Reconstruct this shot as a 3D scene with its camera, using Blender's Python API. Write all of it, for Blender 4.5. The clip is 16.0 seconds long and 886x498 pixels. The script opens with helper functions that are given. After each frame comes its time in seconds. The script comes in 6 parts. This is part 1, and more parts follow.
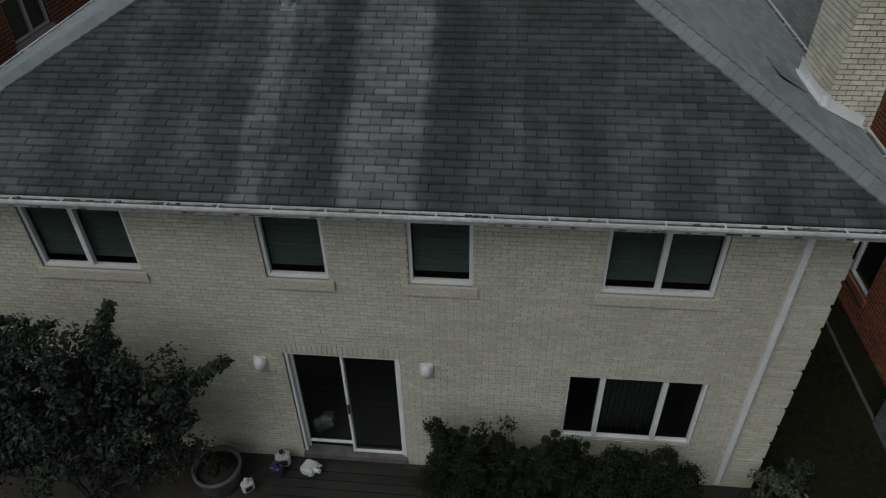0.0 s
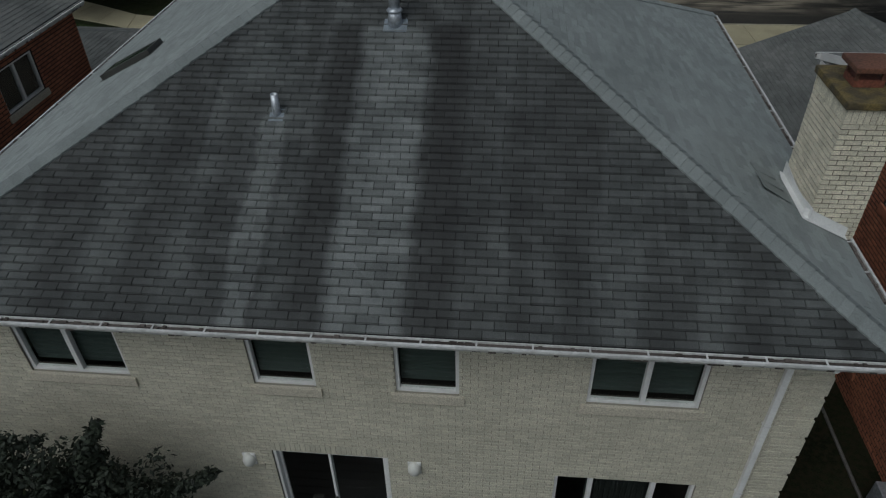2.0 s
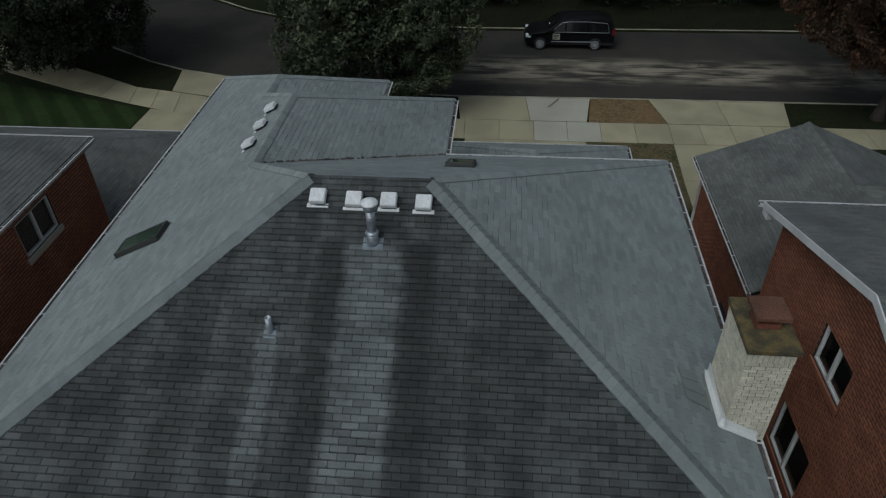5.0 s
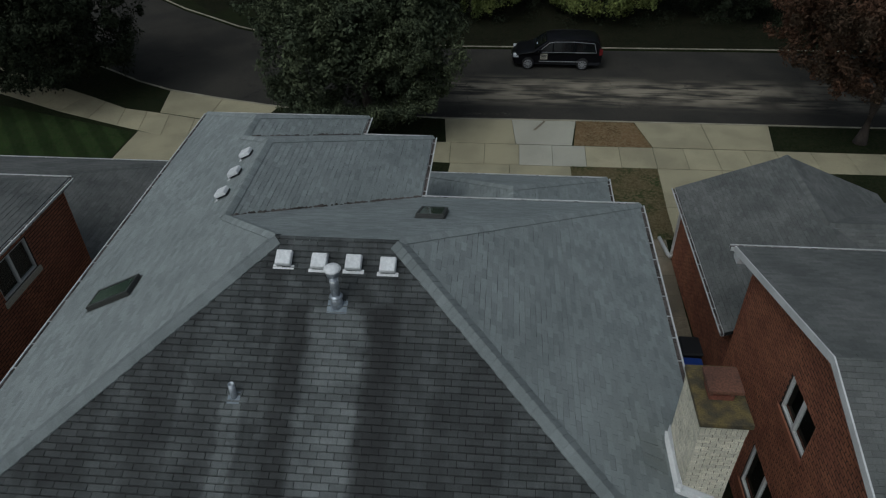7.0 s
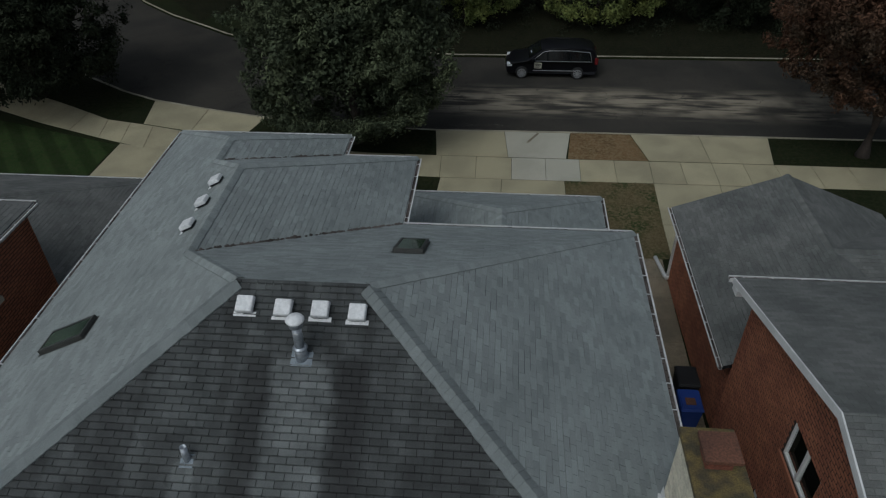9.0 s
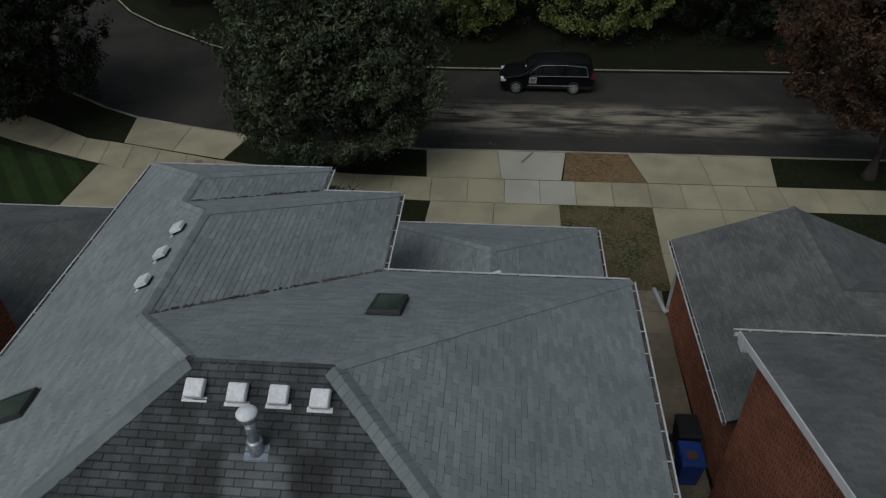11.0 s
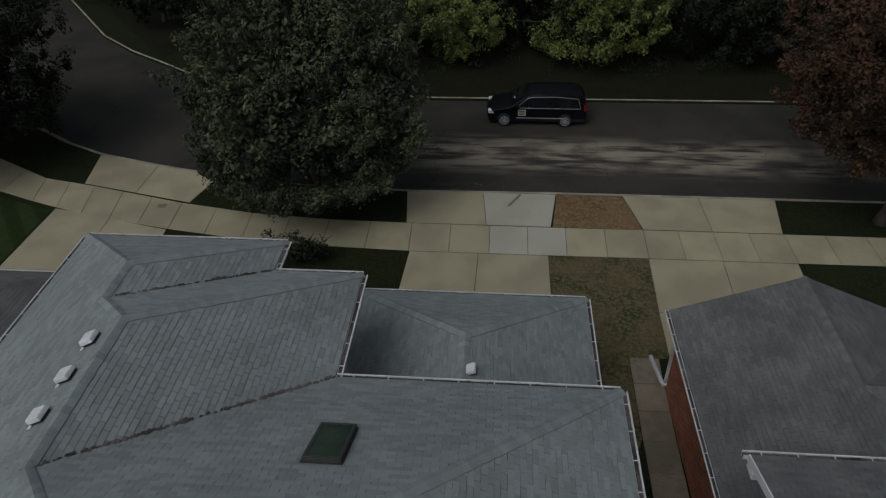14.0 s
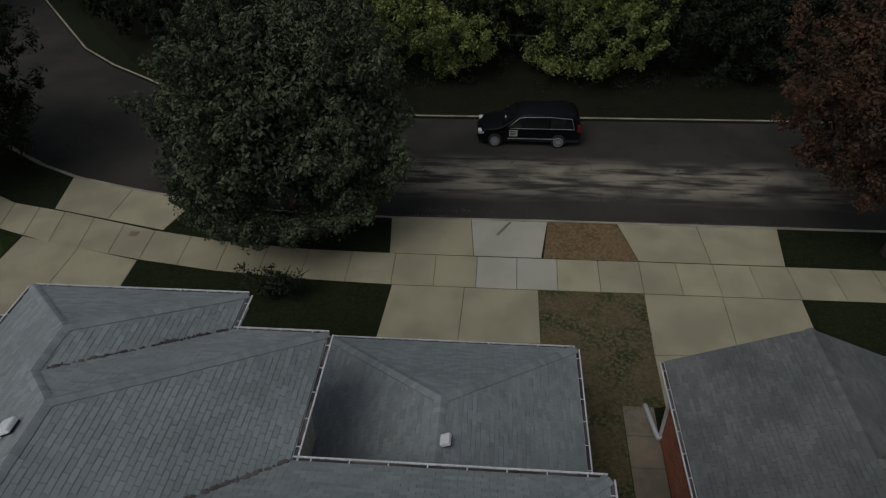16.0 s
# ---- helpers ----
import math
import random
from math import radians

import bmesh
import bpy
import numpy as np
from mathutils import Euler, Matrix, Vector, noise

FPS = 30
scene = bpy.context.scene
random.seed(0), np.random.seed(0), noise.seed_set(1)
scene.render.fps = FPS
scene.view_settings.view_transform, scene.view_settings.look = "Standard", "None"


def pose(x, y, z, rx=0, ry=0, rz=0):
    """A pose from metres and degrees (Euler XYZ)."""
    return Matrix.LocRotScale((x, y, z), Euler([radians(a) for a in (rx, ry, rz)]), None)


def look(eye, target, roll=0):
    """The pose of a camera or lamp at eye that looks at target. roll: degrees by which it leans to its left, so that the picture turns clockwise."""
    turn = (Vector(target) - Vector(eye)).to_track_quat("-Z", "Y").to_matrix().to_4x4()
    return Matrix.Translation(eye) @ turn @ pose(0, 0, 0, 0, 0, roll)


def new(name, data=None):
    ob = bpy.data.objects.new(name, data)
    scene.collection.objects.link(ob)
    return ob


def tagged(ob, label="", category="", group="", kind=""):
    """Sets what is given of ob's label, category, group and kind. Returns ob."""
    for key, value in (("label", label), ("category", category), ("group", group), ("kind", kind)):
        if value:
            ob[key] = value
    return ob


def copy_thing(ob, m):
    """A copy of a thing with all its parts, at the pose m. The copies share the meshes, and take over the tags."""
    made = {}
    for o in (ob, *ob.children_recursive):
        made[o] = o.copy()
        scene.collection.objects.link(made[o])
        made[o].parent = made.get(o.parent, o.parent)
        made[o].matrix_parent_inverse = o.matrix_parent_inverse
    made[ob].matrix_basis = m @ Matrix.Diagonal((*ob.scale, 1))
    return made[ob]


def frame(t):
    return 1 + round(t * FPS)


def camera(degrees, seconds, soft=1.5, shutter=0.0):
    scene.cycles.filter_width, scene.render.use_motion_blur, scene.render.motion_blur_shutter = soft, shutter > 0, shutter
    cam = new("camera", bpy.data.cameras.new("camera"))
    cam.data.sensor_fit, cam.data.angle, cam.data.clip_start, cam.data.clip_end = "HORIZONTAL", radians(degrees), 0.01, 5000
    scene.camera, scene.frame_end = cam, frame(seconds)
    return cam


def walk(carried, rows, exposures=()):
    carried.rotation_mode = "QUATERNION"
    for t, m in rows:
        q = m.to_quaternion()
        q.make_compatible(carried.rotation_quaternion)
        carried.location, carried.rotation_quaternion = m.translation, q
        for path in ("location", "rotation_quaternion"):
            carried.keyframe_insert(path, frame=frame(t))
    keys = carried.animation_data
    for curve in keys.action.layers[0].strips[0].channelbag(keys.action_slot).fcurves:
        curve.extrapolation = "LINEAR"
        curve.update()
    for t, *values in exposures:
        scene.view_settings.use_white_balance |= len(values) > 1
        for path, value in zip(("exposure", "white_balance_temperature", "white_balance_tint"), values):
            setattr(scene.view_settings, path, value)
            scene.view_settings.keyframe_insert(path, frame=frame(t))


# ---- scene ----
cam = camera(65.2, 16.0, 1.2)
PATH = [
    (0, (1.444, -6.923, 10.17), (1.279, -5.359, 8.934), -1.2),
    (0.5, (1.477, -6.715, 10.415), (1.31, -5.147, 9.185), -1.3),
    (1, (1.487, -6.508, 10.667), (1.324, -4.934, 9.444), -1.2),
    (1.5, (1.539, -6.284, 10.978), (1.372, -4.713, 9.752), -1.3),
    (2, (1.56, -6.122, 11.286), (1.396, -4.546, 10.065), -1.2),
    (2.5, (1.603, -5.957, 11.669), (1.44, -4.38, 10.451), -1.2),
    (3, (1.638, -5.826, 12.097), (1.477, -4.247, 10.879), -1.2),
    (3.5, (1.711, -5.694, 12.607), (1.55, -4.113, 11.392), -1.1),
    (4, (1.758, -5.606, 13.149), (1.601, -4.027, 11.933), -1.1),
    (4.5, (1.854, -5.52, 13.905), (1.698, -3.939, 12.691), -1.1),
    (5, (1.984, -5.444, 14.672), (1.829, -3.862, 13.458), -1.1),
    (7.5, (2.636, -4.6, 15.594), (2.486, -3.016, 14.381), -1.0),
    (8, (2.706, -4.283, 15.592), (2.557, -2.699, 14.38), -1.0),
    (8.5, (2.786, -3.996, 15.593), (2.637, -2.411, 14.382), -1.1),
    (9, (2.836, -3.672, 15.588), (2.688, -2.088, 14.377), -1.0),
    (11.5, (3.096, -1.575, 15.769), (2.952, 0.011, 14.56), -1.0),
    (12, (3.12, -1.103, 15.792), (2.976, 0.485, 14.585), -1.0),
    (12.5, (3.194, -0.611, 15.814), (3.051, 0.979, 14.61), -1.0),
    (13, (3.307, -0.116, 15.899), (3.165, 1.474, 14.696), -1.0),
    (13.5, (3.43, 0.374, 15.947), (3.288, 1.966, 14.745), -1.0),
    (14, (3.561, 0.861, 15.968), (3.42, 2.455, 14.768), -1.1),
    (14.5, (3.686, 1.337, 15.99), (3.545, 2.93, 14.79), -1.0),
    (15, (3.8, 1.8, 16.03), (3.661, 3.394, 14.83), -1.0),
    (15.5, (3.925, 2.276, 16.048), (3.784, 3.872, 14.851), -1.0),
    (16, (3.988, 2.729, 16.085), (3.848, 4.325, 14.888), -1.0),
]
walk(cam, [(t, look(eye, target, roll)) for t, eye, target, roll in PATH], [(0, -0.08, 6000, 6), (2, -0.03, 5950, 4), (4.5, 0.0, 5770, 2), (9, 0.0, 5850, 4), (12, -0.08, 5950, 7), (16, -0.13, 6050, 9)])
SKY, SUN = 0.058, 0.52

# ---- light ----
world = bpy.data.worlds.new("overcast_sky")
scene.world = world
world.use_nodes = True
wn = world.node_tree.nodes
wl = world.node_tree.links
sky = wn.new("ShaderNodeTexSky")
sky.sky_type, sky.sun_disc = "NISHITA", False
sky.sun_elevation, sky.sun_rotation = radians(48), radians(215)
sky.air_density, sky.dust_density, sky.ozone_density = 1.0, 4.0, 1.0
soft_sky = wn.new("ShaderNodeHueSaturation")
soft_sky.inputs["Saturation"].default_value = 0.35
wl.new(sky.outputs["Color"], soft_sky.inputs["Color"])
wl.new(soft_sky.outputs["Color"], wn["Background"].inputs["Color"])
wn["Background"].inputs["Strength"].default_value = SKY
sun_data = bpy.data.lights.new("sun", "SUN")
sun_data.energy, sun_data.angle, sun_data.color = SUN, radians(35), (1.0, 0.96, 0.9)
sun = new("sun", sun_data)
sun.matrix_world = look((-8, -14, 24), (0, 0, 0))


# ---- materials ----
def ramp_mix(nt, fac, a, b):
    mix = nt.nodes.new("ShaderNodeMix")
    mix.data_type = "RGBA"
    nt.links.new(fac, mix.inputs[0])
    for slot, value in ((6, a), (7, b)):
        if isinstance(value, tuple):
            mix.inputs[slot].default_value = (*value, 1)
        else:
            nt.links.new(value, mix.inputs[slot])
    return mix.outputs[2]


def calc(nt, op, a, b=None, clamp=False):
    n = nt.nodes.new("ShaderNodeMath")
    n.operation, n.use_clamp = op, clamp
    for i, v in enumerate((a, b)):
        if v is None:
            continue
        if isinstance(v, (int, float)):
            n.inputs[i].default_value = v
        else:
            nt.links.new(v, n.inputs[i])
    return n.outputs[0]


def step_range(nt, v, lo, hi):
    n = nt.nodes.new("ShaderNodeMapRange")
    n.interpolation_type = "SMOOTHSTEP"
    nt.links.new(v, n.inputs[0])
    n.inputs[1].default_value, n.inputs[2].default_value = lo, hi
    return n.outputs[0]


def noise_fac(nt, scale, detail=4.0, lo=0.35, hi=0.65, stretch=None):
    pos = nt.nodes.new("ShaderNodeNewGeometry").outputs["Position"]
    if stretch:
        mp = nt.nodes.new("ShaderNodeMapping")
        mp.inputs["Scale"].default_value = stretch
        nt.links.new(pos, mp.inputs["Vector"])
        pos = mp.outputs[0]
    n = nt.nodes.new("ShaderNodeTexNoise")
    n.inputs["Scale"].default_value, n.inputs["Detail"].default_value = scale, detail
    nt.links.new(pos, n.inputs["Vector"])
    return step_range(nt, n.outputs[0], lo, hi)


def each_random(nt):
    """A number of its own for every loose piece and every object."""
    isl = nt.nodes.new("ShaderNodeNewGeometry").outputs["Random Per Island"]
    ob = nt.nodes.new("ShaderNodeObjectInfo").outputs["Random"]
    return calc(nt, "FRACT", calc(nt, "ADD", isl, calc(nt, "MULTIPLY", ob, 7.13)))


def material(name, a, b=None, rough=0.7, metal=0.0, big=1.2, fine=60.0, piece=0.0, bump=0.0, bump_scale=None, grain=0.25, spec=None):
    """Two base colours in broad patches, fine grain over them, and pieces that vary by the given share."""
    m = bpy.data.materials.new(name)
    m.use_nodes = True
    nt = m.node_tree
    p = nt.nodes["Principled BSDF"]
    p.inputs["Roughness"].default_value, p.inputs["Metallic"].default_value = rough, metal
    if spec is not None:
        p.inputs["Specular IOR Level"].default_value = spec
    b = b or tuple(0.8 * c for c in a)
    col = ramp_mix(nt, noise_fac(nt, big), a, b)
    if grain:
        dark = ramp_mix(nt, noise_fac(nt, fine, 2.0, 0.3, 0.7), (1 - grain,) * 3, (1 + grain,) * 3)
        mul = nt.nodes.new("ShaderNodeMix")
        mul.data_type, mul.blend_type = "RGBA", "MULTIPLY"
        mul.inputs[0].default_value = 1
        nt.links.new(col, mul.inputs[6])
        nt.links.new(dark, mul.inputs[7])
        col = mul.outputs[2]
    if piece:
        hsv = nt.nodes.new("ShaderNodeHueSaturation")
        mr = nt.nodes.new("ShaderNodeMapRange")
        nt.links.new(each_random(nt), mr.inputs[0])
        mr.inputs[3].default_value, mr.inputs[4].default_value = 1 - piece, 1 + piece
        nt.links.new(mr.outputs[0], hsv.inputs["Value"])
        nt.links.new(col, hsv.inputs["Color"])
        col = hsv.outputs["Color"]
    nt.links.new(col, p.inputs["Base Color"])
    if bump:
        bn = nt.nodes.new("ShaderNodeBump")
        bn.inputs["Strength"].default_value, bn.inputs["Distance"].default_value = bump, 0.01
        nt.links.new(noise_fac(nt, bump_scale or fine, 3.0, 0.2, 0.8), bn.inputs["Height"])
        nt.links.new(bn.outputs[0], p.inputs["Normal"])
    return m


def base_link(m):
    p = m.node_tree.nodes["Principled BSDF"]
    return p.inputs["Base Color"].links[0].from_socket


def stained_shingle():
    """Old asphalt shingle with algae streaks, washed clean in bands that run down from the metal flues."""
    m = material("streaked_shingle", (0.116, 0.123, 0.121), (0.078, 0.083, 0.082), 0.9, piece=0.22, fine=130, big=1.6, bump=0.35, spec=0.25)
    nt = m.node_tree
    sep = nt.nodes.new("ShaderNodeSeparateXYZ")
    nt.links.new(nt.nodes.new("ShaderNodeNewGeometry").outputs["Position"], sep.inputs[0])
    x, y = sep.outputs[0], sep.outputs[1]
    wob = calc(nt, "MULTIPLY", calc(nt, "SUBTRACT", noise_fac(nt, 2.2, 3.0, 0.2, 0.8), 0.5), 0.12)
    xw = calc(nt, "ADD", x, wob)

    def band(centre, half, soft, top):
        off = calc(nt, "ABSOLUTE", calc(nt, "SUBTRACT", xw, centre))
        inside = calc(nt, "SUBTRACT", 1.0, step_range(nt, off, half - soft, half + soft))
        return calc(nt, "MULTIPLY", inside, calc(nt, "SUBTRACT", 1.0, step_range(nt, y, top - 0.15, top + 0.1)))

    clean = calc(nt, "MAXIMUM", band(-0.02, 0.46, 0.1, 3.6), band(-1.54, 0.17, 0.05, 2.15))
    streak = noise_fac(nt, 1.0, 4.0, 0.38, 0.62, (1.9, 0.22, 0.22))
    dirt = calc(nt, "MAXIMUM", calc(nt, "MULTIPLY", streak, 0.68),
                calc(nt, "MAXIMUM", band(0.78, 0.3, 0.2, 3.7), calc(nt, "MAXIMUM", calc(nt, "MULTIPLY", band(-0.75, 0.26, 0.16, 3.7), 0.85), calc(nt, "MAXIMUM", calc(nt, "MULTIPLY", band(1.25, 0.25, 0.2, 3.9), 0.5), calc(nt, "MULTIPLY", band(-2.0, 0.22, 0.2, 2.6), 0.6)))))
    dirt = calc(nt, "MULTIPLY", dirt, calc(nt, "SUBTRACT", 1.0, calc(nt, "MULTIPLY", calc(nt, "SUBTRACT", 1.0, step_range(nt, y, -0.6, 3.0)), 0.12)))
    col = base_link(m)
    col = ramp_mix(nt, calc(nt, "MULTIPLY", dirt, 0.72), col, (0.027, 0.026, 0.026))
    bright = nt.nodes.new("ShaderNodeHueSaturation")
    bright.inputs["Value"].default_value = 1.75
    nt.links.new(base_link(m), bright.inputs["Color"])
    col = ramp_mix(nt, calc(nt, "MULTIPLY", clean, 0.8), col, bright.outputs[0])
    nt.links.new(col, nt.nodes["Principled BSDF"].inputs["Base Color"])
    return m


def glass_material(name, tint=(0.9, 0.95, 0.93)):
    m = bpy.data.materials.new(name)
    m.use_nodes = True
    p = m.node_tree.nodes["Principled BSDF"]
    p.inputs["Base Color"].default_value = (*tint, 1)
    p.inputs["Roughness"].default_value = 0.02
    p.inputs["Transmission Weight"].default_value = 1.0
    p.inputs["IOR"].default_value = 1.45
    return m


M = dict(
    shingle=material("grey_shingle", (0.287, 0.312, 0.306), (0.25, 0.273, 0.268), 0.88, piece=0.13, fine=130, big=0.7, bump=0.3, spec=0.3),
    shingle_old=stained_shingle(),
    shingle_nb=material("weathered_shingle", (0.165, 0.168, 0.16), (0.125, 0.13, 0.124), 0.9, piece=0.13, fine=120, big=0.8, bump=0.3, spec=0.25),
    cap=material("cap_shingle", (0.235, 0.256, 0.253), (0.198, 0.217, 0.215), 0.9, piece=0.07, fine=120, big=1.5, bump=0.3, spec=0.25),
    deck=material("roof_underlay", (0.014, 0.014, 0.015), rough=0.95),
    cream=material("cream_brick", (0.54, 0.515, 0.42), (0.495, 0.472, 0.383), 0.85, piece=0.1, fine=90, big=0.8, bump=0.3),
    mortar=material("grey_mortar", (0.3, 0.275, 0.23), (0.23, 0.212, 0.18), 0.95, fine=150),
    # brown concrete darkened to hold the shade of the side path
    path=material("shaded_path_concrete", (0.26, 0.215, 0.15), (0.18, 0.152, 0.11), 0.9, piece=0.1, fine=40, big=1.5),
    mortar_dark=material("sooty_mortar", (0.16, 0.135, 0.1), (0.11, 0.094, 0.07), 0.95, fine=120),
    chimney_brick=material("pale_cream_brick", (0.72, 0.67, 0.54), (0.62, 0.58, 0.46), 0.85, piece=0.12, fine=90, big=2.5, bump=0.3),
    kerb=material("weathered_kerb", (0.4, 0.365, 0.275), (0.27, 0.245, 0.18), 0.92, fine=40, big=1.0, bump=0.3),
    lead=material("lead_flashing", (0.26, 0.3, 0.33), (0.2, 0.23, 0.26), 0.6, 0.3, big=8, grain=0.15),
    alloy=material("alloy", (0.45, 0.45, 0.46), (0.36, 0.36, 0.37), 0.35, 0.2, grain=0),
    red=material("red_brick", (0.36, 0.14, 0.076), (0.29, 0.108, 0.062), 0.88, piece=0.16, fine=90, big=1.5, bump=0.3),
    red_mortar=material("brown_mortar", (0.035, 0.026, 0.022), (0.025, 0.02, 0.018), 0.95),
    white=material("white_paint", (0.78, 0.78, 0.77), (0.66, 0.66, 0.65), 0.5, grain=0.05, fine=30),
    gutter=material("white_gutter_metal", (0.72, 0.72, 0.72), (0.56, 0.56, 0.55), 0.45, grain=0.12, fine=14),
    debris=material("gutter_debris", (0.045, 0.036, 0.03), (0.13, 0.11, 0.1), 0.95, fine=40),
    stone=material("limestone_sill", (0.53, 0.49, 0.4), (0.47, 0.435, 0.355), 0.85, bump=0.2),
    glass=glass_material("window_glass"),
    # near-black colour stands in for the missing light in the rooms
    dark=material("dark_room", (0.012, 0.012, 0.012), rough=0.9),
    shade=material("pleated_shade", (0.05, 0.068, 0.064), (0.045, 0.06, 0.057), 0.9, grain=0.05, fine=8),
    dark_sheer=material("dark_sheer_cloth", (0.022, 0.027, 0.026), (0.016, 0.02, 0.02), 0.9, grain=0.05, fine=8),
    zinc=material("galvanised_steel", (0.55, 0.58, 0.62), (0.4, 0.43, 0.47), 0.45, 0.75, big=6, fine=25, grain=0.15),
    ventwhite=material("aluminium_vent", (0.85, 0.85, 0.85), (0.7, 0.7, 0.7), 0.45, grain=0.08, fine=20),
    concrete=material("concrete", (0.43, 0.383, 0.25), (0.345, 0.31, 0.205), 0.9, piece=0.07, fine=50, big=0.6, bump=0.2),
    concrete_new=material("pale_concrete", (0.48, 0.46, 0.375), (0.41, 0.39, 0.315), 0.9, piece=0.04, fine=50, big=0.6, bump=0.2),
    soil=material("dark_soil", (0.03, 0.025, 0.02), (0.045, 0.035, 0.028), 0.95, fine=20),
    bark=material("bark", (0.07, 0.055, 0.045), (0.045, 0.036, 0.03), 0.95, fine=25, bump=0.8),
    leaf=material("oak_leaf", (0.08, 0.094, 0.05), (0.05, 0.062, 0.036), 0.75, spec=0.15, piece=0.5, big=0.7, grain=0),
    leaf_yellow=material("yellow_green_leaf", (0.2, 0.225, 0.065), (0.11, 0.14, 0.045), 0.75, spec=0.15, piece=0.4, big=0.5, grain=0),
    # near-black leaf green; in the wood and inner crowns it carries their shade
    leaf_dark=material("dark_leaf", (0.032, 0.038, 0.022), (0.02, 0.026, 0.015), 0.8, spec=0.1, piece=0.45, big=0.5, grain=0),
    leaf_red=material("rusty_leaf", (0.098, 0.05, 0.03), (0.055, 0.038, 0.024), 0.75, spec=0.15, piece=0.45, big=0.6, grain=0),
    leaf_shrub=material("glossy_shrub_leaf", (0.032, 0.04, 0.027), (0.022, 0.028, 0.02), 0.6, spec=0.25, piece=0.45, big=2.0, grain=0),
    leaf_yew=material("yew_needles", (0.02, 0.025, 0.014), (0.013, 0.018, 0.01), 0.8, spec=0.15, piece=0.4, big=2.0, grain=0),
    black_paint=material("black_car_paint", (0.006, 0.006, 0.008), rough=0.35, grain=0, spec=0.22),
    rubber=material("tyre_rubber", (0.02, 0.02, 0.02), rough=0.85, grain=0),
    chrome=material("chrome", (0.75, 0.75, 0.76), rough=0.2, metal=1.0, grain=0),
    car_glass=material("tinted_car_glass", (0.012, 0.014, 0.015), rough=0.06, grain=0, spec=0.7),
    lamp_white=material("headlight_lens", (0.75, 0.76, 0.78), rough=0.15, grain=0),
    lamp_red=material("red_lens", (0.14, 0.012, 0.014), rough=0.2, grain=0),
    blue=material("blue_plastic", (0.02, 0.06, 0.3), (0.018, 0.05, 0.24), 0.5, grain=0.08),
    black_plastic=material("black_plastic", (0.02, 0.02, 0.022), rough=0.55, grain=0.1),
    terracotta=material("clay_flue", (0.22, 0.075, 0.045), (0.14, 0.05, 0.032), 0.85, fine=30),
    rust=material("rusty_cover", (0.16, 0.07, 0.042), (0.085, 0.04, 0.027), 0.8, fine=30),
    moss=material("mossy_concrete", (0.16, 0.12, 0.045), (0.07, 0.058, 0.035), 0.95, big=5, fine=40, bump=0.6),
    sky_frame=material("dark_skylight_frame", (0.05, 0.05, 0.045), (0.035, 0.035, 0.033), 0.5),
    sky_pane=material("green_skylight_glazing", (0.06, 0.09, 0.06), (0.04, 0.062, 0.045), 0.12, grain=0.1, fine=5),
    pot=material("dark_cast_stone", (0.13, 0.125, 0.115), (0.09, 0.087, 0.08), 0.9, big=5, bump=0.3),
    wood=material("dark_deck_board", (0.025, 0.021, 0.018), (0.016, 0.014, 0.012), 0.85, piece=0.2, fine=40),
    jug=material("white_plastic", (0.7, 0.7, 0.66), rough=0.4, grain=0.04),
    purple=material("purple_plastic", (0.06, 0.045, 0.12), rough=0.4, grain=0.04),
)


def ground_material(name, a, b, c):
    m = material(name, a, b, 0.95, big=0.9, fine=35, bump=1.0, bump_scale=30, grain=0.35, spec=0.1)
    nt = m.node_tree
    col = ramp_mix(nt, noise_fac(nt, 9.0, 8.0, 0.42, 0.62), base_link(m), c)
    nt.links.new(col, nt.nodes["Principled BSDF"].inputs["Base Color"])
    return m


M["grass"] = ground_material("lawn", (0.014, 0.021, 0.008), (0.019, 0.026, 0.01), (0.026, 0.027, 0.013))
M["grass_dry"] = ground_material("dry_grass", (0.23, 0.15, 0.08), (0.17, 0.115, 0.06), (0.27, 0.2, 0.11))
M["grass_mix"] = ground_material("patchy_grass", (0.14, 0.112, 0.058), (0.045, 0.064, 0.022), (0.17, 0.138, 0.078))
# Near-black: shade below the wood and between the houses is in this colour.
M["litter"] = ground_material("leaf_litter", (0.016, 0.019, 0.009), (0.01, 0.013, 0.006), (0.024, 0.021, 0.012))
M["mown"] = ground_material("mown_lawn", (0.017, 0.032, 0.009), (0.024, 0.042, 0.012), (0.028, 0.037, 0.014))
def mower_stripes(m):
    """Light and dark bands left by the mower, about a metre wide."""
    nt = m.node_tree
    sep = nt.nodes.new("ShaderNodeSeparateXYZ")
    nt.links.new(nt.nodes.new("ShaderNodeNewGeometry").outputs["Position"], sep.inputs[0])
    across = calc(nt, "ADD", calc(nt, "MULTIPLY", sep.outputs[0], 0.77), calc(nt, "MULTIPLY", sep.outputs[1], 0.63))
    wave = step_range(nt, calc(nt, "SINE", calc(nt, "MULTIPLY", across, 5.5)), -0.5, 0.5)
    tint = nt.nodes.new("ShaderNodeHueSaturation")
    tint.inputs["Value"].default_value = 1.5
    nt.links.new(base_link(m), tint.inputs["Color"])
    col = ramp_mix(nt, wave, base_link(m), tint.outputs[0])
    nt.links.new(col, nt.nodes["Principled BSDF"].inputs["Base Color"])


mower_stripes(M["mown"])
# Shade over the verges and front lawn is put into this darker green.
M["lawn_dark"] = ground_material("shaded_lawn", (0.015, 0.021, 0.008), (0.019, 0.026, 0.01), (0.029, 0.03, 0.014))


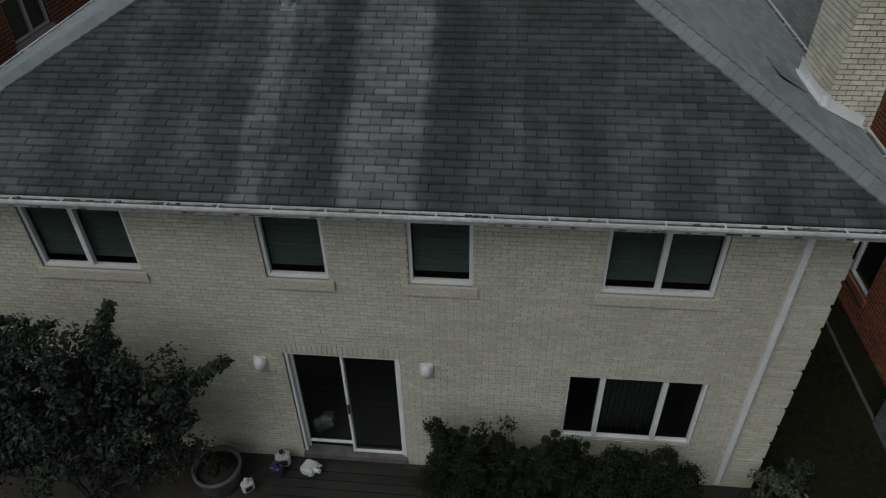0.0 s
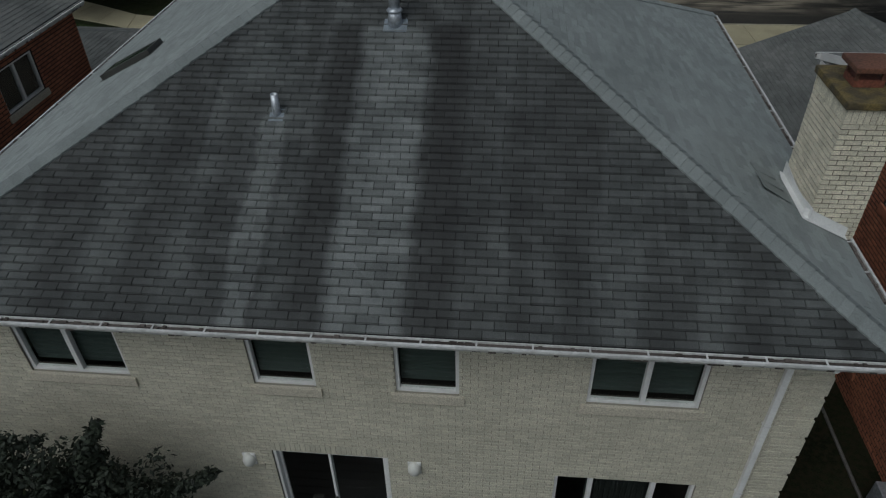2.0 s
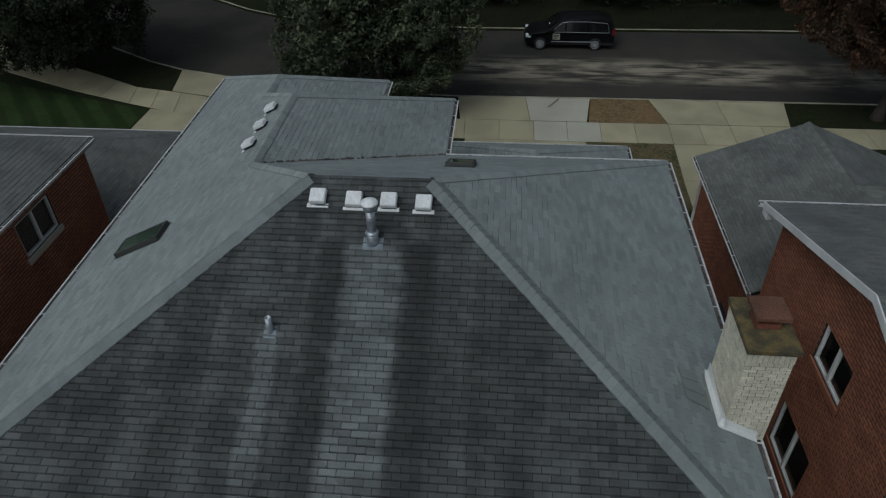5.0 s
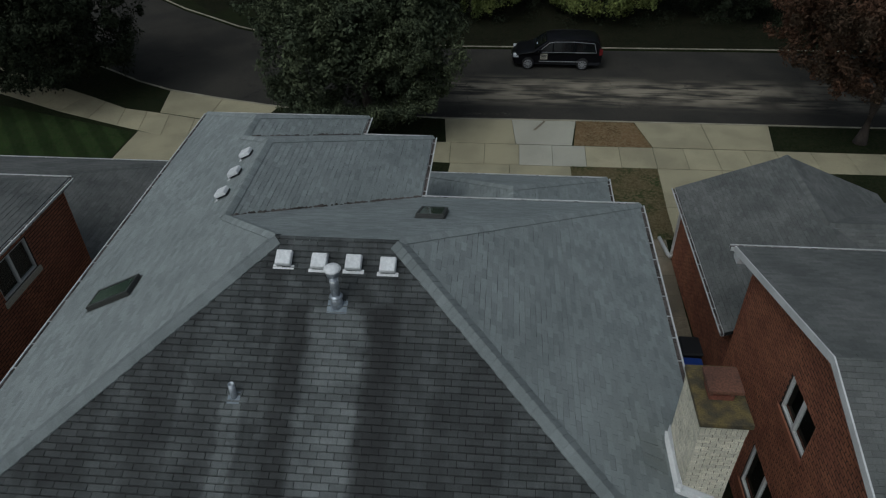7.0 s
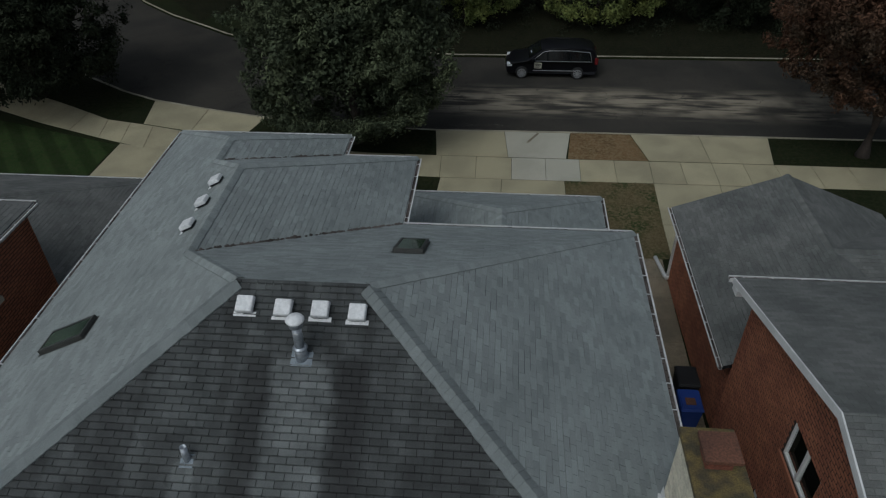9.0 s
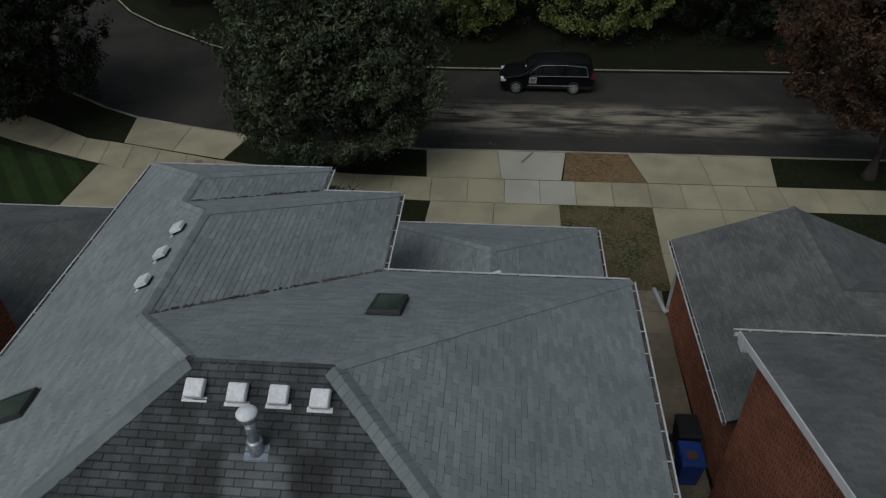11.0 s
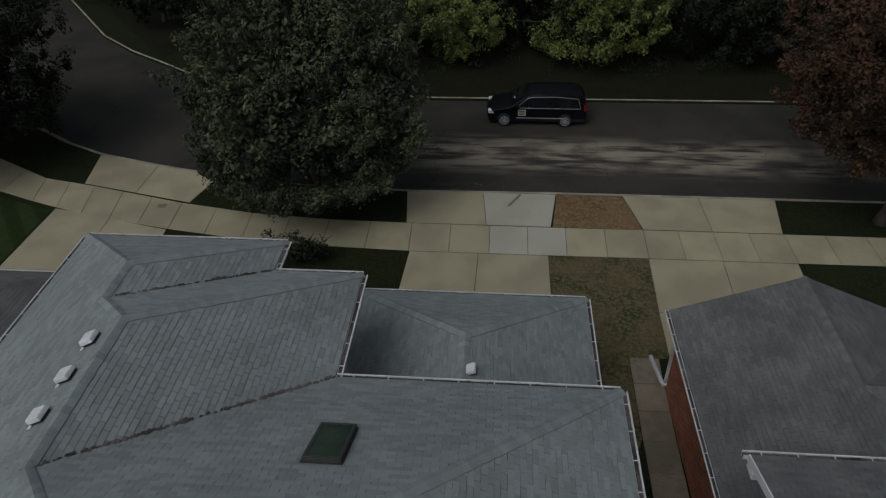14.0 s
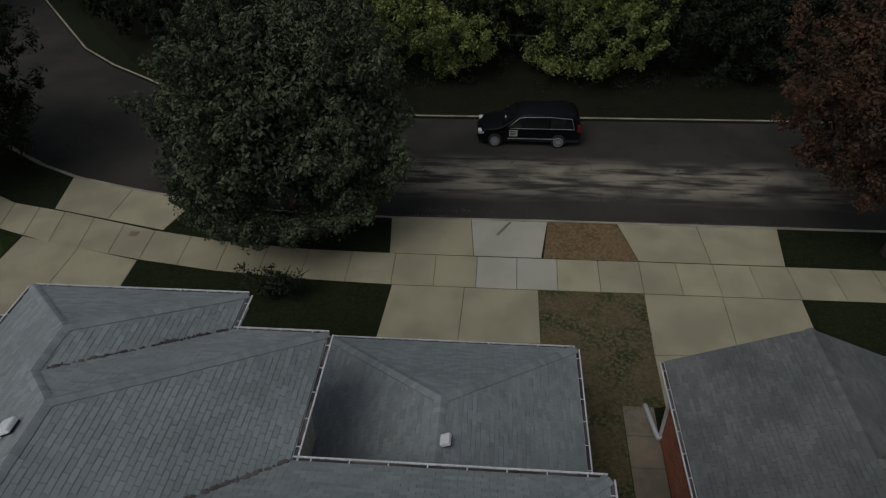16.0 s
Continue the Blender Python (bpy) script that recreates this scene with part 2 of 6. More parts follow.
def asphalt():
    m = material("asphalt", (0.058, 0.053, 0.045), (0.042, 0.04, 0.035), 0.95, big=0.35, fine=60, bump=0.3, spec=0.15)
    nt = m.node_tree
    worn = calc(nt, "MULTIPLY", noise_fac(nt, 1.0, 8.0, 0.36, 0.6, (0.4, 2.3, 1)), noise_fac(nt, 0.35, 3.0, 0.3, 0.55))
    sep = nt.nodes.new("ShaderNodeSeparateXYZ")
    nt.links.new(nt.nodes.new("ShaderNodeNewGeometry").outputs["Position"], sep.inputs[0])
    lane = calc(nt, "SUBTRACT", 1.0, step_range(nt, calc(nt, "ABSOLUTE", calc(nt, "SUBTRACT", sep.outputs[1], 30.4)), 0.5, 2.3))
    # Worn tone fades out leftward; the shade there is put into the asphalt colour.
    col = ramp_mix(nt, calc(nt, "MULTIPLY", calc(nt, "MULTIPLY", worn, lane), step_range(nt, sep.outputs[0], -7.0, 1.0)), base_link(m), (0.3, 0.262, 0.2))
    vor = nt.nodes.new("ShaderNodeTexVoronoi")
    vor.feature = "DISTANCE_TO_EDGE"
    vor.inputs["Scale"].default_value = 0.35
    nt.links.new(nt.nodes.new("ShaderNodeNewGeometry").outputs["Position"], vor.inputs["Vector"])
    warp = nt.nodes.new("ShaderNodeTexNoise")
    warp.inputs["Scale"].default_value = 0.8
    warp.inputs["Detail"].default_value = 6.0
    nt.links.new(nt.nodes.new("ShaderNodeNewGeometry").outputs["Position"], warp.inputs["Vector"])
    bent = nt.nodes.new("ShaderNodeVectorMath")
    bent.operation = "MULTIPLY_ADD"
    nt.links.new(warp.outputs["Color"], bent.inputs[0])
    bent.inputs[1].default_value = (3.0, 3.0, 0)
    nt.links.new(nt.nodes.new("ShaderNodeNewGeometry").outputs["Position"], bent.inputs[2])
    nt.links.new(bent.outputs[0], vor.inputs["Vector"])
    crack = calc(nt, "MULTIPLY", calc(nt, "SUBTRACT", 1.0, step_range(nt, vor.outputs["Distance"], 0.003, 0.012)), noise_fac(nt, 0.5, 2.0, 0.45, 0.6))
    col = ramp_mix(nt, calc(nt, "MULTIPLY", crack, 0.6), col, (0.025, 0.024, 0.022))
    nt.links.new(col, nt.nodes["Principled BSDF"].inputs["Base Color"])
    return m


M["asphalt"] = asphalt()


# ---- building helpers ----
def thing(name, label, category, group="", place=(0, 0, 0), kind=""):
    ob = new(name)
    ob.location = place
    ob.empty_display_size = 0.2
    return tagged(ob, label, category, group, kind)


def part(name, bm, mat, parent=None, label=""):
    """One bmesh as one mesh object; its coordinates are the parent's."""
    me = bpy.data.meshes.new(name)
    bm.normal_update()
    bm.to_mesh(me)
    bm.free()
    return mesh_part(name, me, mat, parent, label)


def mesh_part(name, me, mat, parent=None, label=""):
    if mat and not me.materials:
        me.materials.append(M[mat] if isinstance(mat, str) else mat)
    ob = new(name, me)
    ob.parent = parent
    if label:
        ob["label"] = label
    return ob


def from_lists(name, verts, faces, mat, parent=None, label="", smooth=False):
    me = bpy.data.meshes.new(name)
    me.from_pydata(verts, [], faces)
    if smooth:
        me.polygons.foreach_set("use_smooth", [True] * len(faces))
    me.update()
    return mesh_part(name, me, mat, parent, label)


def add_box(bm, lo, hi, bevel=0.0, m=None):
    lo, hi = Vector(lo), Vector(hi)
    made = bmesh.ops.create_cube(bm, size=1.0)["verts"]
    for v in made:
        v.co = Vector([lo[i] + (v.co[i] + 0.5) * (hi[i] - lo[i]) for i in range(3)])
    if bevel:
        edges = {e for v in made for e in v.link_edges}
        made = bmesh.ops.bevel(bm, geom=list(edges), offset=bevel, segments=2, affect="EDGES", profile=0.7)["verts"]
    if m is not None:
        bmesh.ops.transform(bm, matrix=m, verts=[v for v in made if v.is_valid])
    return made


def box(lo, hi, bevel=0.0, m=None):
    bm = bmesh.new()
    add_box(bm, lo, hi, bevel, m)
    return bm


def add_turned(bm, rings, seg=20, m=None):
    """A turned solid from (radius, z) rings."""
    loops = [[bm.verts.new((r * math.cos(2 * math.pi * k / seg), r * math.sin(2 * math.pi * k / seg), z)) for k in range(seg)] for r, z in rings]
    for a, b in zip(loops, loops[1:]):
        for k in range(seg):
            f = bm.faces.new((a[k], a[(k + 1) % seg], b[(k + 1) % seg], b[k]))
            f.smooth = True
    bm.faces.new(loops[0][::-1])
    bm.faces.new(loops[-1])
    if m is not None:
        bmesh.ops.transform(bm, matrix=m, verts=[v for loop in loops for v in loop])
    return bm


def turned(rings, seg=20, m=None):
    return add_turned(bmesh.new(), rings, seg, m)


def add_tube(bm, points, radius, seg=8):
    """A round bar along points; radius may be a list."""
    pts = [Vector(p) for p in points]
    loops = []
    for i, p in enumerate(pts):
        d = (pts[min(i + 1, len(pts) - 1)] - pts[max(i - 1, 0)]).normalized()
        q = d.to_track_quat("Z", "Y").to_matrix()
        r = radius[i] if isinstance(radius, (list, tuple)) else radius
        loops.append([bm.verts.new(p + q @ Vector((r * math.cos(2 * math.pi * k / seg), r * math.sin(2 * math.pi * k / seg), 0))) for k in range(seg)])
    for a, b in zip(loops, loops[1:]):
        for k in range(seg):
            f = bm.faces.new((a[k], a[(k + 1) % seg], b[(k + 1) % seg], b[k]))
            f.smooth = True
    bm.faces.new(loops[0][::-1])
    bm.faces.new(loops[-1])
    return bm


def add_prism(bm, profile, a, b, up=(0, 0, 1)):
    """A profile of (across, up) points swept straight from a to b; across points to the right of the way."""
    a, b, up = Vector(a), Vector(b), Vector(up)
    side = (b - a).normalized().cross(up).normalized()
    rings = [[bm.verts.new(p + side * u + up * v) for u, v in profile] for p in (a, b)]
    n = len(profile)
    for k in range(n):
        bm.faces.new((rings[0][k], rings[0][(k + 1) % n], rings[1][(k + 1) % n], rings[1][k]))
    bm.faces.new(rings[0][::-1])
    bm.faces.new(rings[1])
    return bm


# ---- convex plan geometry for roofs ----
def clip(poly, h):
    """The part of a convex plan polygon where h . (x, y, 1) >= 0."""
    out = []
    for i, p in enumerate(poly):
        q = poly[(i + 1) % len(poly)]
        a, b = h[0] * p[0] + h[1] * p[1] + h[2], h[0] * q[0] + h[1] * q[1] + h[2]
        if a >= 0:
            out.append(p)
        if (a >= 0) != (b >= 0):
            t = a / (a - b)
            out.append((p[0] + t * (q[0] - p[0]), p[1] + t * (q[1] - p[1])))
    return out if len(out) > 2 else []


def area(poly):
    return abs(sum(p[0] * q[1] - q[0] * p[1] for p, q in zip(poly, poly[1:] + poly[:1]))) / 2


def less(a, b):
    return tuple(i - j for i, j in zip(a, b))


def hip_roof(x0, x1, y0, y1, ez, slope, sides="LRBF"):
    """Planes of a roof over a rectangle: left, right, back (low y), front (high y)."""
    planes = dict(L=(slope, 0, ez - slope * x0), R=(-slope, 0, ez + slope * x1), B=(0, slope, ez - slope * y0), F=(0, -slope, ez + slope * y1))
    return dict(rect=[(x0, y0), (x1, y0), (x1, y1), (x0, y1)], planes={k: planes[k] for k in sides}, ez=ez, slope=slope)


def rect_sides(rect):
    (x0, y0), (x1, _), (_, y1), _ = rect
    return [(1, 0, -x0), (-1, 0, x1), (0, 1, -y0), (0, -1, y1)]


def region(roofs, i, key, piece):
    """What is left of a convex plan piece on plane key of roof i in the union of the roofs."""
    mine = roofs[i]["planes"][key]
    for h in rect_sides(roofs[i]["rect"]) + [less(p, mine) for k, p in roofs[i]["planes"].items() if k != key]:
        piece = clip(piece, h)
        if not piece:
            return []
    left = [piece]
    for j, other in enumerate(roofs):
        if j == i:
            continue
        eps = 1e-5 if j < i else -1e-5
        cuts = rect_sides(other["rect"]) + [(p[0] - mine[0], p[1] - mine[1], p[2] - mine[2] + eps) for p in other["planes"].values()]
        nxt = []
        for poly in left:
            rest = poly
            for h in cuts:
                out = clip(rest, (-h[0], -h[1], -h[2]))
                if out and area(out) > 1e-6:
                    nxt.append(out)
                rest = clip(rest, h)
                if not rest:
                    break
        left = nxt
    return left


TAB, EXPOSE = 0.268, 0.1120


def shingle_roof(parent, roofs, mats, limit=None, shear=0.0, name="roof_slope", singles=None):
    """The deck of every slope and its shingle tabs, each tab lifted at its lower edge. singles: (roof, plane, xmin, xmax, ymin, ymax) kept for parts."""
    kept = []
    for i, roof in enumerate(roofs):
        for key, pl in roof["planes"].items():
            (x0, y0), (x1, y1) = roof["rect"][0], roof["rect"][2]
            along_x = key in "BF"
            u0, u1 = (x0, x1) if along_x else (y0, y1)
            run = EXPOSE / math.sqrt(1 + roof["slope"] ** 2)
            depth = min(y1 - y0, x1 - x0) / 2 + 0.05 if len(roof["planes"]) == 4 else ((x1 - x0) if key in "LR" else (y1 - y0)) / 2 + 0.05
            place = {"B": lambda u, v: (u, y0 + v), "F": lambda u, v: (u, y1 - v), "L": lambda u, v: (x0 + v, u), "R": lambda u, v: (x1 - v, u)}[key]
            inv = {"B": lambda x, y: y - y0, "F": lambda x, y: y1 - y, "L": lambda x, y: x - x0, "R": lambda x, y: x1 - x}[key]

            def at(x, y, off):
                return (x, y, pl[0] * x + pl[1] * y + pl[2] + shear * y + off)

            rng = random.Random(hash((i, "LRBF".index(key))) % 1000 + 5)
            verts, faces, dv, df = [], [], [], []
            whole = [place(u0 - 1, -0.01), place(u1 + 1, -0.01), place(u1 + 1, depth), place(u0 - 1, depth)]
            if limit:
                for h in limit:
                    whole = clip(whole, h) if whole else []
            for poly in (region(roofs, i, key, whole) if whole else []):
                n = len(dv)
                dv += [at(x, y, 0.0) for x, y in poly] + [at(x, y, -0.12) for x, y in poly]
                k = len(poly)
                df += [list(range(n, n + k)), list(range(n + k, n + 2 * k))[::-1]] + [[n + a, n + k + a, n + k + (a + 1) % k, n + (a + 1) % k] for a in range(k)]
            if not dv:
                continue
            rows = int(depth / run) + 1
            old = mats(i, key) == "shingle_old"
            slot, thick, gap = (0.0105, 0.025, 0.005) if old else (0.002, 0.0068, 0.003)
            for r in range(rows):
                v0, v1 = r * run, (r + 1) * run
                shift = (r % 2) * TAB / 2 + rng.uniform(-0.02, 0.02) - 2 * TAB
                for c in range(int((u1 - u0) / TAB) + 5):
                    a, b = u0 + shift + c * TAB + gap, u0 + shift + (c + 1) * TAB - gap
                    dip, warp = rng.uniform(-0.005, 0.005), rng.uniform(0.0, 0.006)
                    cell = [place(a, v0 + dip), place(b, v0 + dip), place(b, v1 - slot), place(a, v1 - slot)]
                    if limit:
                        for h in limit:
                            cell = clip(cell, h) if cell else []
                        if not cell:
                            continue
                    polys = region(roofs, i, key, cell)
                    if singles and polys and singles[0] == i and singles[1] == key and len(polys) == 1 and abs(area(polys[0]) - area(cell)) < 1e-6:
                        cx, cy = place((a + b) / 2, (v0 + v1) / 2)
                        if singles[2] < cx < singles[3] and singles[4] < cy < singles[5]:
                            kept.append(at(*place((a + b) / 2, v0), 0.0))
                            continue
                    for poly in polys:
                        if area(poly) < 2e-4:
                            continue
                        n, k = len(verts), len(poly)
                        verts += [at(x, y, 0.004 + (warp if old else warp * 0.4) + thick * (1 - (inv(x, y) - v0) / run)) for x, y in poly]
                        verts += [at(x, y, -0.002) for x, y in poly]
                        faces.append(list(range(n, n + k)))
                        faces += [[n + q, n + k + q, n + k + (q + 1) % k, n + (q + 1) % k] for q in range(k)]
            slope_ob = from_lists(name, dv, df, "deck", parent)
            mat = mats(i, key)
            tabs = from_lists("shingles", verts, faces, mat, slope_ob)
            tagged(tabs, kind="stuff")
            for ob in (slope_ob, tabs):
                bm = bmesh.new()
                bm.from_mesh(ob.data)
                if ob is slope_ob:
                    bmesh.ops.remove_doubles(bm, verts=bm.verts, dist=0.001)
                bmesh.ops.recalc_face_normals(bm, faces=bm.faces)
                bm.to_mesh(ob.data)
                bm.free()
            if singles and singles[0] == i and singles[1] == key:
                singles_parent = slope_ob
    return (kept, singles_parent) if singles else None


def ridge_caps(parent, a, b, mat, left, right, name="ridge_cap", width=0.14):
    """Folded cap shingles lapped from a up to b; left and right: how far each side drops over the width."""
    a, b = Vector(a), Vector(b)
    d = (b - a).normalized()
    side = d.cross(Vector((0, 0, 1))).normalized()
    n = max(1, int((b - a).length / 0.14))
    run_of = new(name)
    run_of.parent = parent
    step = (b - a) / n
    rng = random.Random(int(a.x * 100 + b.y * 10))
    shapes = []
    for _ in range(3):
        w = width * rng.uniform(0.95, 1.05)
        bm = bmesh.new()
        rows = []
        for base, up in ((Vector(), 0.03), (step * 1.06, 0.02)):
            rows.append([bm.verts.new(base + side * (u * w) + Vector((0, 0, up + 0.022 * (1 - u * u) - (left if u < 0 else right) * abs(u) * w))) for u in (-1.0, -0.4, 0.0, 0.4, 1.0)])
        low = [bm.verts.new(v.co - Vector((0, 0, 0.026))) for v in rows[0]]
        for k in range(4):
            bm.faces.new((rows[0][k], rows[0][k + 1], rows[1][k + 1], rows[1][k]))
            bm.faces.new((low[k], low[k + 1], rows[0][k + 1], rows[0][k]))
        for k in (0, 4):
            bm.faces.new((rows[0][k], rows[1][k], bm.verts.new(rows[1][k].co - Vector((0, 0, 0.024))), low[k])).material_index = 1
        bmesh.ops.recalc_face_normals(bm, faces=bm.faces)
        me = bpy.data.meshes.new("cap_shingle")
        bm.to_mesh(me)
        bm.free()
        me.materials.append(M[mat])
        me.materials.append(M["cap"])
        shapes.append(me)
    for k in range(n):
        c = new("cap_shingle", shapes[rng.randrange(3)])
        c.parent = run_of
        c.location = a + step * k
    return run_of


def gutter_run(parent, a, b, name="gutter", hangers=True):
    """An open K-style gutter along an eave, its back on the line from a to b, with hangers across it. The open side is to the right of the way."""
    bm = bmesh.new()
    add_prism(bm, [(0.0, 0.0), (0.0, -0.11), (0.07, -0.11), (0.122, -0.03), (0.122, 0.004), (0.092, 0.004), (0.092, -0.03), (0.062, -0.098), (0.012, -0.098), (0.012, 0.0)], a, b)
    g = part(name, bm, "gutter", parent)
    a, b = Vector(a), Vector(b)
    if hangers:
        d = (b - a).normalized()
        side = d.cross(Vector((0, 0, 1))).normalized()
        n = max(2, int((b - a).length / 0.62))
        turn = Matrix((d, side, (0, 0, 1))).transposed().to_4x4()
        me = None
        for k in range(n):
            c = a + (b - a) * ((k + 0.5) / n)
            if me is None:
                h = part("hanger", box((-0.011, 0.0, -0.004), (0.011, 0.118, 0.002), 0, turn), "gutter", g)
                me = h.data
            else:
                h = new("hanger", me)
                h.parent = g
            h.location = c
        bm = bmesh.new()
        add_prism(bm, [(0.013, -0.095), (0.06, -0.095), (0.099, -0.035), (0.099, -0.022), (0.013, -0.03)], a, b)
        part("silt", bm, "debris", g, "grey-brown silt and leaf rot in the gutter")
        bm = bmesh.new()
        rng = random.Random(int(a.x * 31 + a.y * 17) + 3)
        for k in range(int((b - a).length / 0.09)):
            if rng.random() < 0.75:
                c = a + d * (0.05 + k * 0.09) + side * rng.uniform(0.035, 0.08)
                s = rng.uniform(0.02, 0.05)
                add_box(bm, (-s, -0.02, -0.095), (s, 0.02, rng.uniform(-0.02, 0.0)), 0, Matrix.Translation(c) @ Matrix((d, side, (0, 0, 1))).transposed().to_4x4())
        tagged(part("leaf_debris", bm, "debris", g), kind="stuff")
    return g


# ---- brick walls ----
BRICK = (0.2032, 0.0677, 0.0095)
BIG_BRICK = (0.25, 0.088, 0.025)
BW, BH, JOINT = BRICK


def brick_courses(m, width, height, holes, top=None, proud=0.007, seed=1, kept=None, size=None):
    """Verts and faces of a running bond in the plane u, v of m (normal w), left out in the holes. top(u): the height of a sloping top."""
    verts, faces = [], []
    rng = random.Random(seed)
    BW, BH, JOINT = size or BRICK
    rows = int(height / BH)
    for r in range(rows):
        v0, v1 = r * BH + JOINT / 2, (r + 1) * BH - JOINT / 2
        u = -(r % 2) * BW / 2
        while u < width:
            spans = [(max(0.0, u + JOINT / 2), min(width, u + BW - JOINT / 2))]
            for a, b, c, d in holes:
                if v1 - 0.4 * BH > c and v0 + 0.4 * BH < d:
                    nxt = []
                    for s, e in spans:
                        if e <= a or s >= b:
                            nxt.append((s, e))
                        else:
                            nxt += [(s, a), (b, e)]
                    spans = nxt
            for s, e in spans:
                if e - s < 0.02 or (top and v1 > min(top(s), top(e))):
                    continue
                w = proud + rng.uniform(-0.0025, 0.0025)
                if kept is not None and kept["box"][0] < s and e < kept["box"][1] and kept["box"][2] < v0 < kept["box"][3] and e - s > BW - JOINT - 0.001 and len(kept["at"]) < 300:
                    kept["at"].append(m @ Vector(((s + e) / 2, (v0 + v1) / 2, 0)))
                    continue
                n = len(verts)
                for uu, vv in ((s, v0), (e, v0), (e, v1), (s, v1)):
                    verts.append(m @ Vector((uu, vv, w)))
                for uu, vv in ((s, v0), (e, v0), (e, v1), (s, v1)):
                    verts.append(m @ Vector((uu, vv, -0.004)))
                faces += [(n, n + 1, n + 2, n + 3), (n, n + 4, n + 5, n + 1), (n + 1, n + 5, n + 6, n + 2), (n + 2, n + 6, n + 7, n + 3), (n + 3, n + 7, n + 4, n)]
            u += BW
    return verts, faces


def wall_panel(name, parent, m, width, height, holes, mat, thick=0.25, top=None):
    """A wall of real thickness with openings through it, in the plane u, v of m; w = 0 is its outer face."""
    us = sorted({0.0, width, *[h[0] for h in holes], *[h[1] for h in holes]})
    vs = sorted({0.0, height, *[h[2] for h in holes], *[h[3] for h in holes]})
    bm = bmesh.new()

    def quad(*pts):
        bm.faces.new([bm.verts.new(m @ Vector(p)) for p in pts])

    for a, b in zip(us, us[1:]):
        for c, d in zip(vs, vs[1:]):
            if any(h[0] <= a and b <= h[1] and h[2] <= c and d <= h[3] for h in holes):
                continue
            quad((a, c, 0), (b, c, 0), (b, d, 0), (a, d, 0))
            quad((a, d, -thick), (b, d, -thick), (b, c, -thick), (a, c, -thick))
    for a, b, c, d in holes + [(0, width, 0, height)]:
        for p, q in (((a, c), (b, c)), ((b, c), (b, d)), ((b, d), (a, d)), ((a, d), (a, c))):
            quad((*p, 0), (*q, 0), (*q, -thick), (*p, -thick))
    if top:
        n = 24
        pts = [(width * k / n, top(width * k / n)) for k in range(n + 1)]
        for (a, ta), (b, tb) in zip(pts, pts[1:]):
            quad((a, height, 0), (b, height, 0), (b, tb, 0), (a, ta, 0))
            quad((a, ta, -thick), (b, tb, -thick), (b, height, -thick), (a, height, -thick))
    return part(name, bm, mat, parent)


def plane_at(origin, u, normal):
    """A matrix whose first axis runs along u, second up and third along the normal."""
    u, normal = Vector(u), Vector(normal)
    m = Matrix((u, (0, 0, 1), normal)).transposed().to_4x4()
    m.translation = Vector(origin)
    return m


def window_unit(parent, m, u0, u1, v0, v1, sashes, sill=True, shade=True, sill_mat="stone", shade_gap=0.09, name="window", frame_w=0.05):
    """A window set back in its opening: frame, sashes with panes, a stone sill and a shade inside."""
    win = new(name)
    win.parent = parent
    bm = bmesh.new()
    for a, b, c, d in ((u0, u1, v0, v0 + frame_w), (u0, u1, v1 - frame_w, v1), (u0, u0 + frame_w, v0 + frame_w, v1 - frame_w), (u1 - frame_w, u1, v0 + frame_w, v1 - frame_w)):
        add_box(bm, (a, c, -0.11), (b, d, -0.03), 0.006)
    cuts = [u0 + frame_w + (u1 - u0 - 2 * frame_w) * s for s in sashes]
    for s in cuts[1:-1]:
        add_box(bm, (s - 0.035, v0 + frame_w, -0.105), (s + 0.035, v1 - frame_w, -0.022), 0.006)
    bmesh.ops.transform(bm, matrix=m, verts=bm.verts)
    part("window_frame", bm, "white", win)
    for a, b in zip(cuts, cuts[1:]):
        bm = box((a + 0.02, v0 + frame_w, -0.075), (b - 0.02, v1 - frame_w, -0.068))
        bmesh.ops.transform(bm, matrix=m, verts=bm.verts)
        pane = part("pane", bm, "glass", win)
        pane.visible_shadow = False
        if shade:
            bm = bmesh.new()
            n = 26
            lo, hi = v0 + frame_w + shade_gap, v1
            rows = [[bm.verts.new((u, lo + (hi - lo) * k / n, -0.14 - 0.012 * (k % 2))) for u in (a + 0.01, b - 0.01)] for k in range(n + 1)]
            for p, q in zip(rows, rows[1:]):
                bm.faces.new((p[0], p[1], q[1], q[0]))
            bmesh.ops.transform(bm, matrix=m, verts=bm.verts)
            part("shade", bm, "shade", win, "grey-green pleated window shade")
    if sill:
        bm = box((u0 - 0.07, v0 - 0.16, -0.12), (u1 + 0.07, v0 - 0.002, 0.045), 0.008)
        bmesh.ops.transform(bm, matrix=m, verts=bm.verts)
        part("sill", bm, sill_mat, win, "limestone sill" if sill_mat == "stone" else "red brick sill")
    return win


# ---- ground, road and pavements ----
FRONT, STREET = -0.3, -0.42
NEAR_KERB = [(400, 27.0), (60, 26.95), (20, 26.85), (6, 26.85), (0, 26.75), (-5, 26.95), (-9, 27.6), (-12.2, 28.35), (-15.4, 29.25), (-17.7, 30.3), (-23, 33.6), (-30, 39.5), (-60, 68), (-300, 300)]
FAR_KERB = [(400, 36.7), (60, 36.65), (17.5, 36.5), (6, 36.35), (0, 36.27), (-4, 36.5), (-9, 37.0), (-12, 37.7), (-15, 39.1), (-17, 40.5), (-20, 42.5), (-23.2, 45.2), (-48, 75), (-290, 320)]


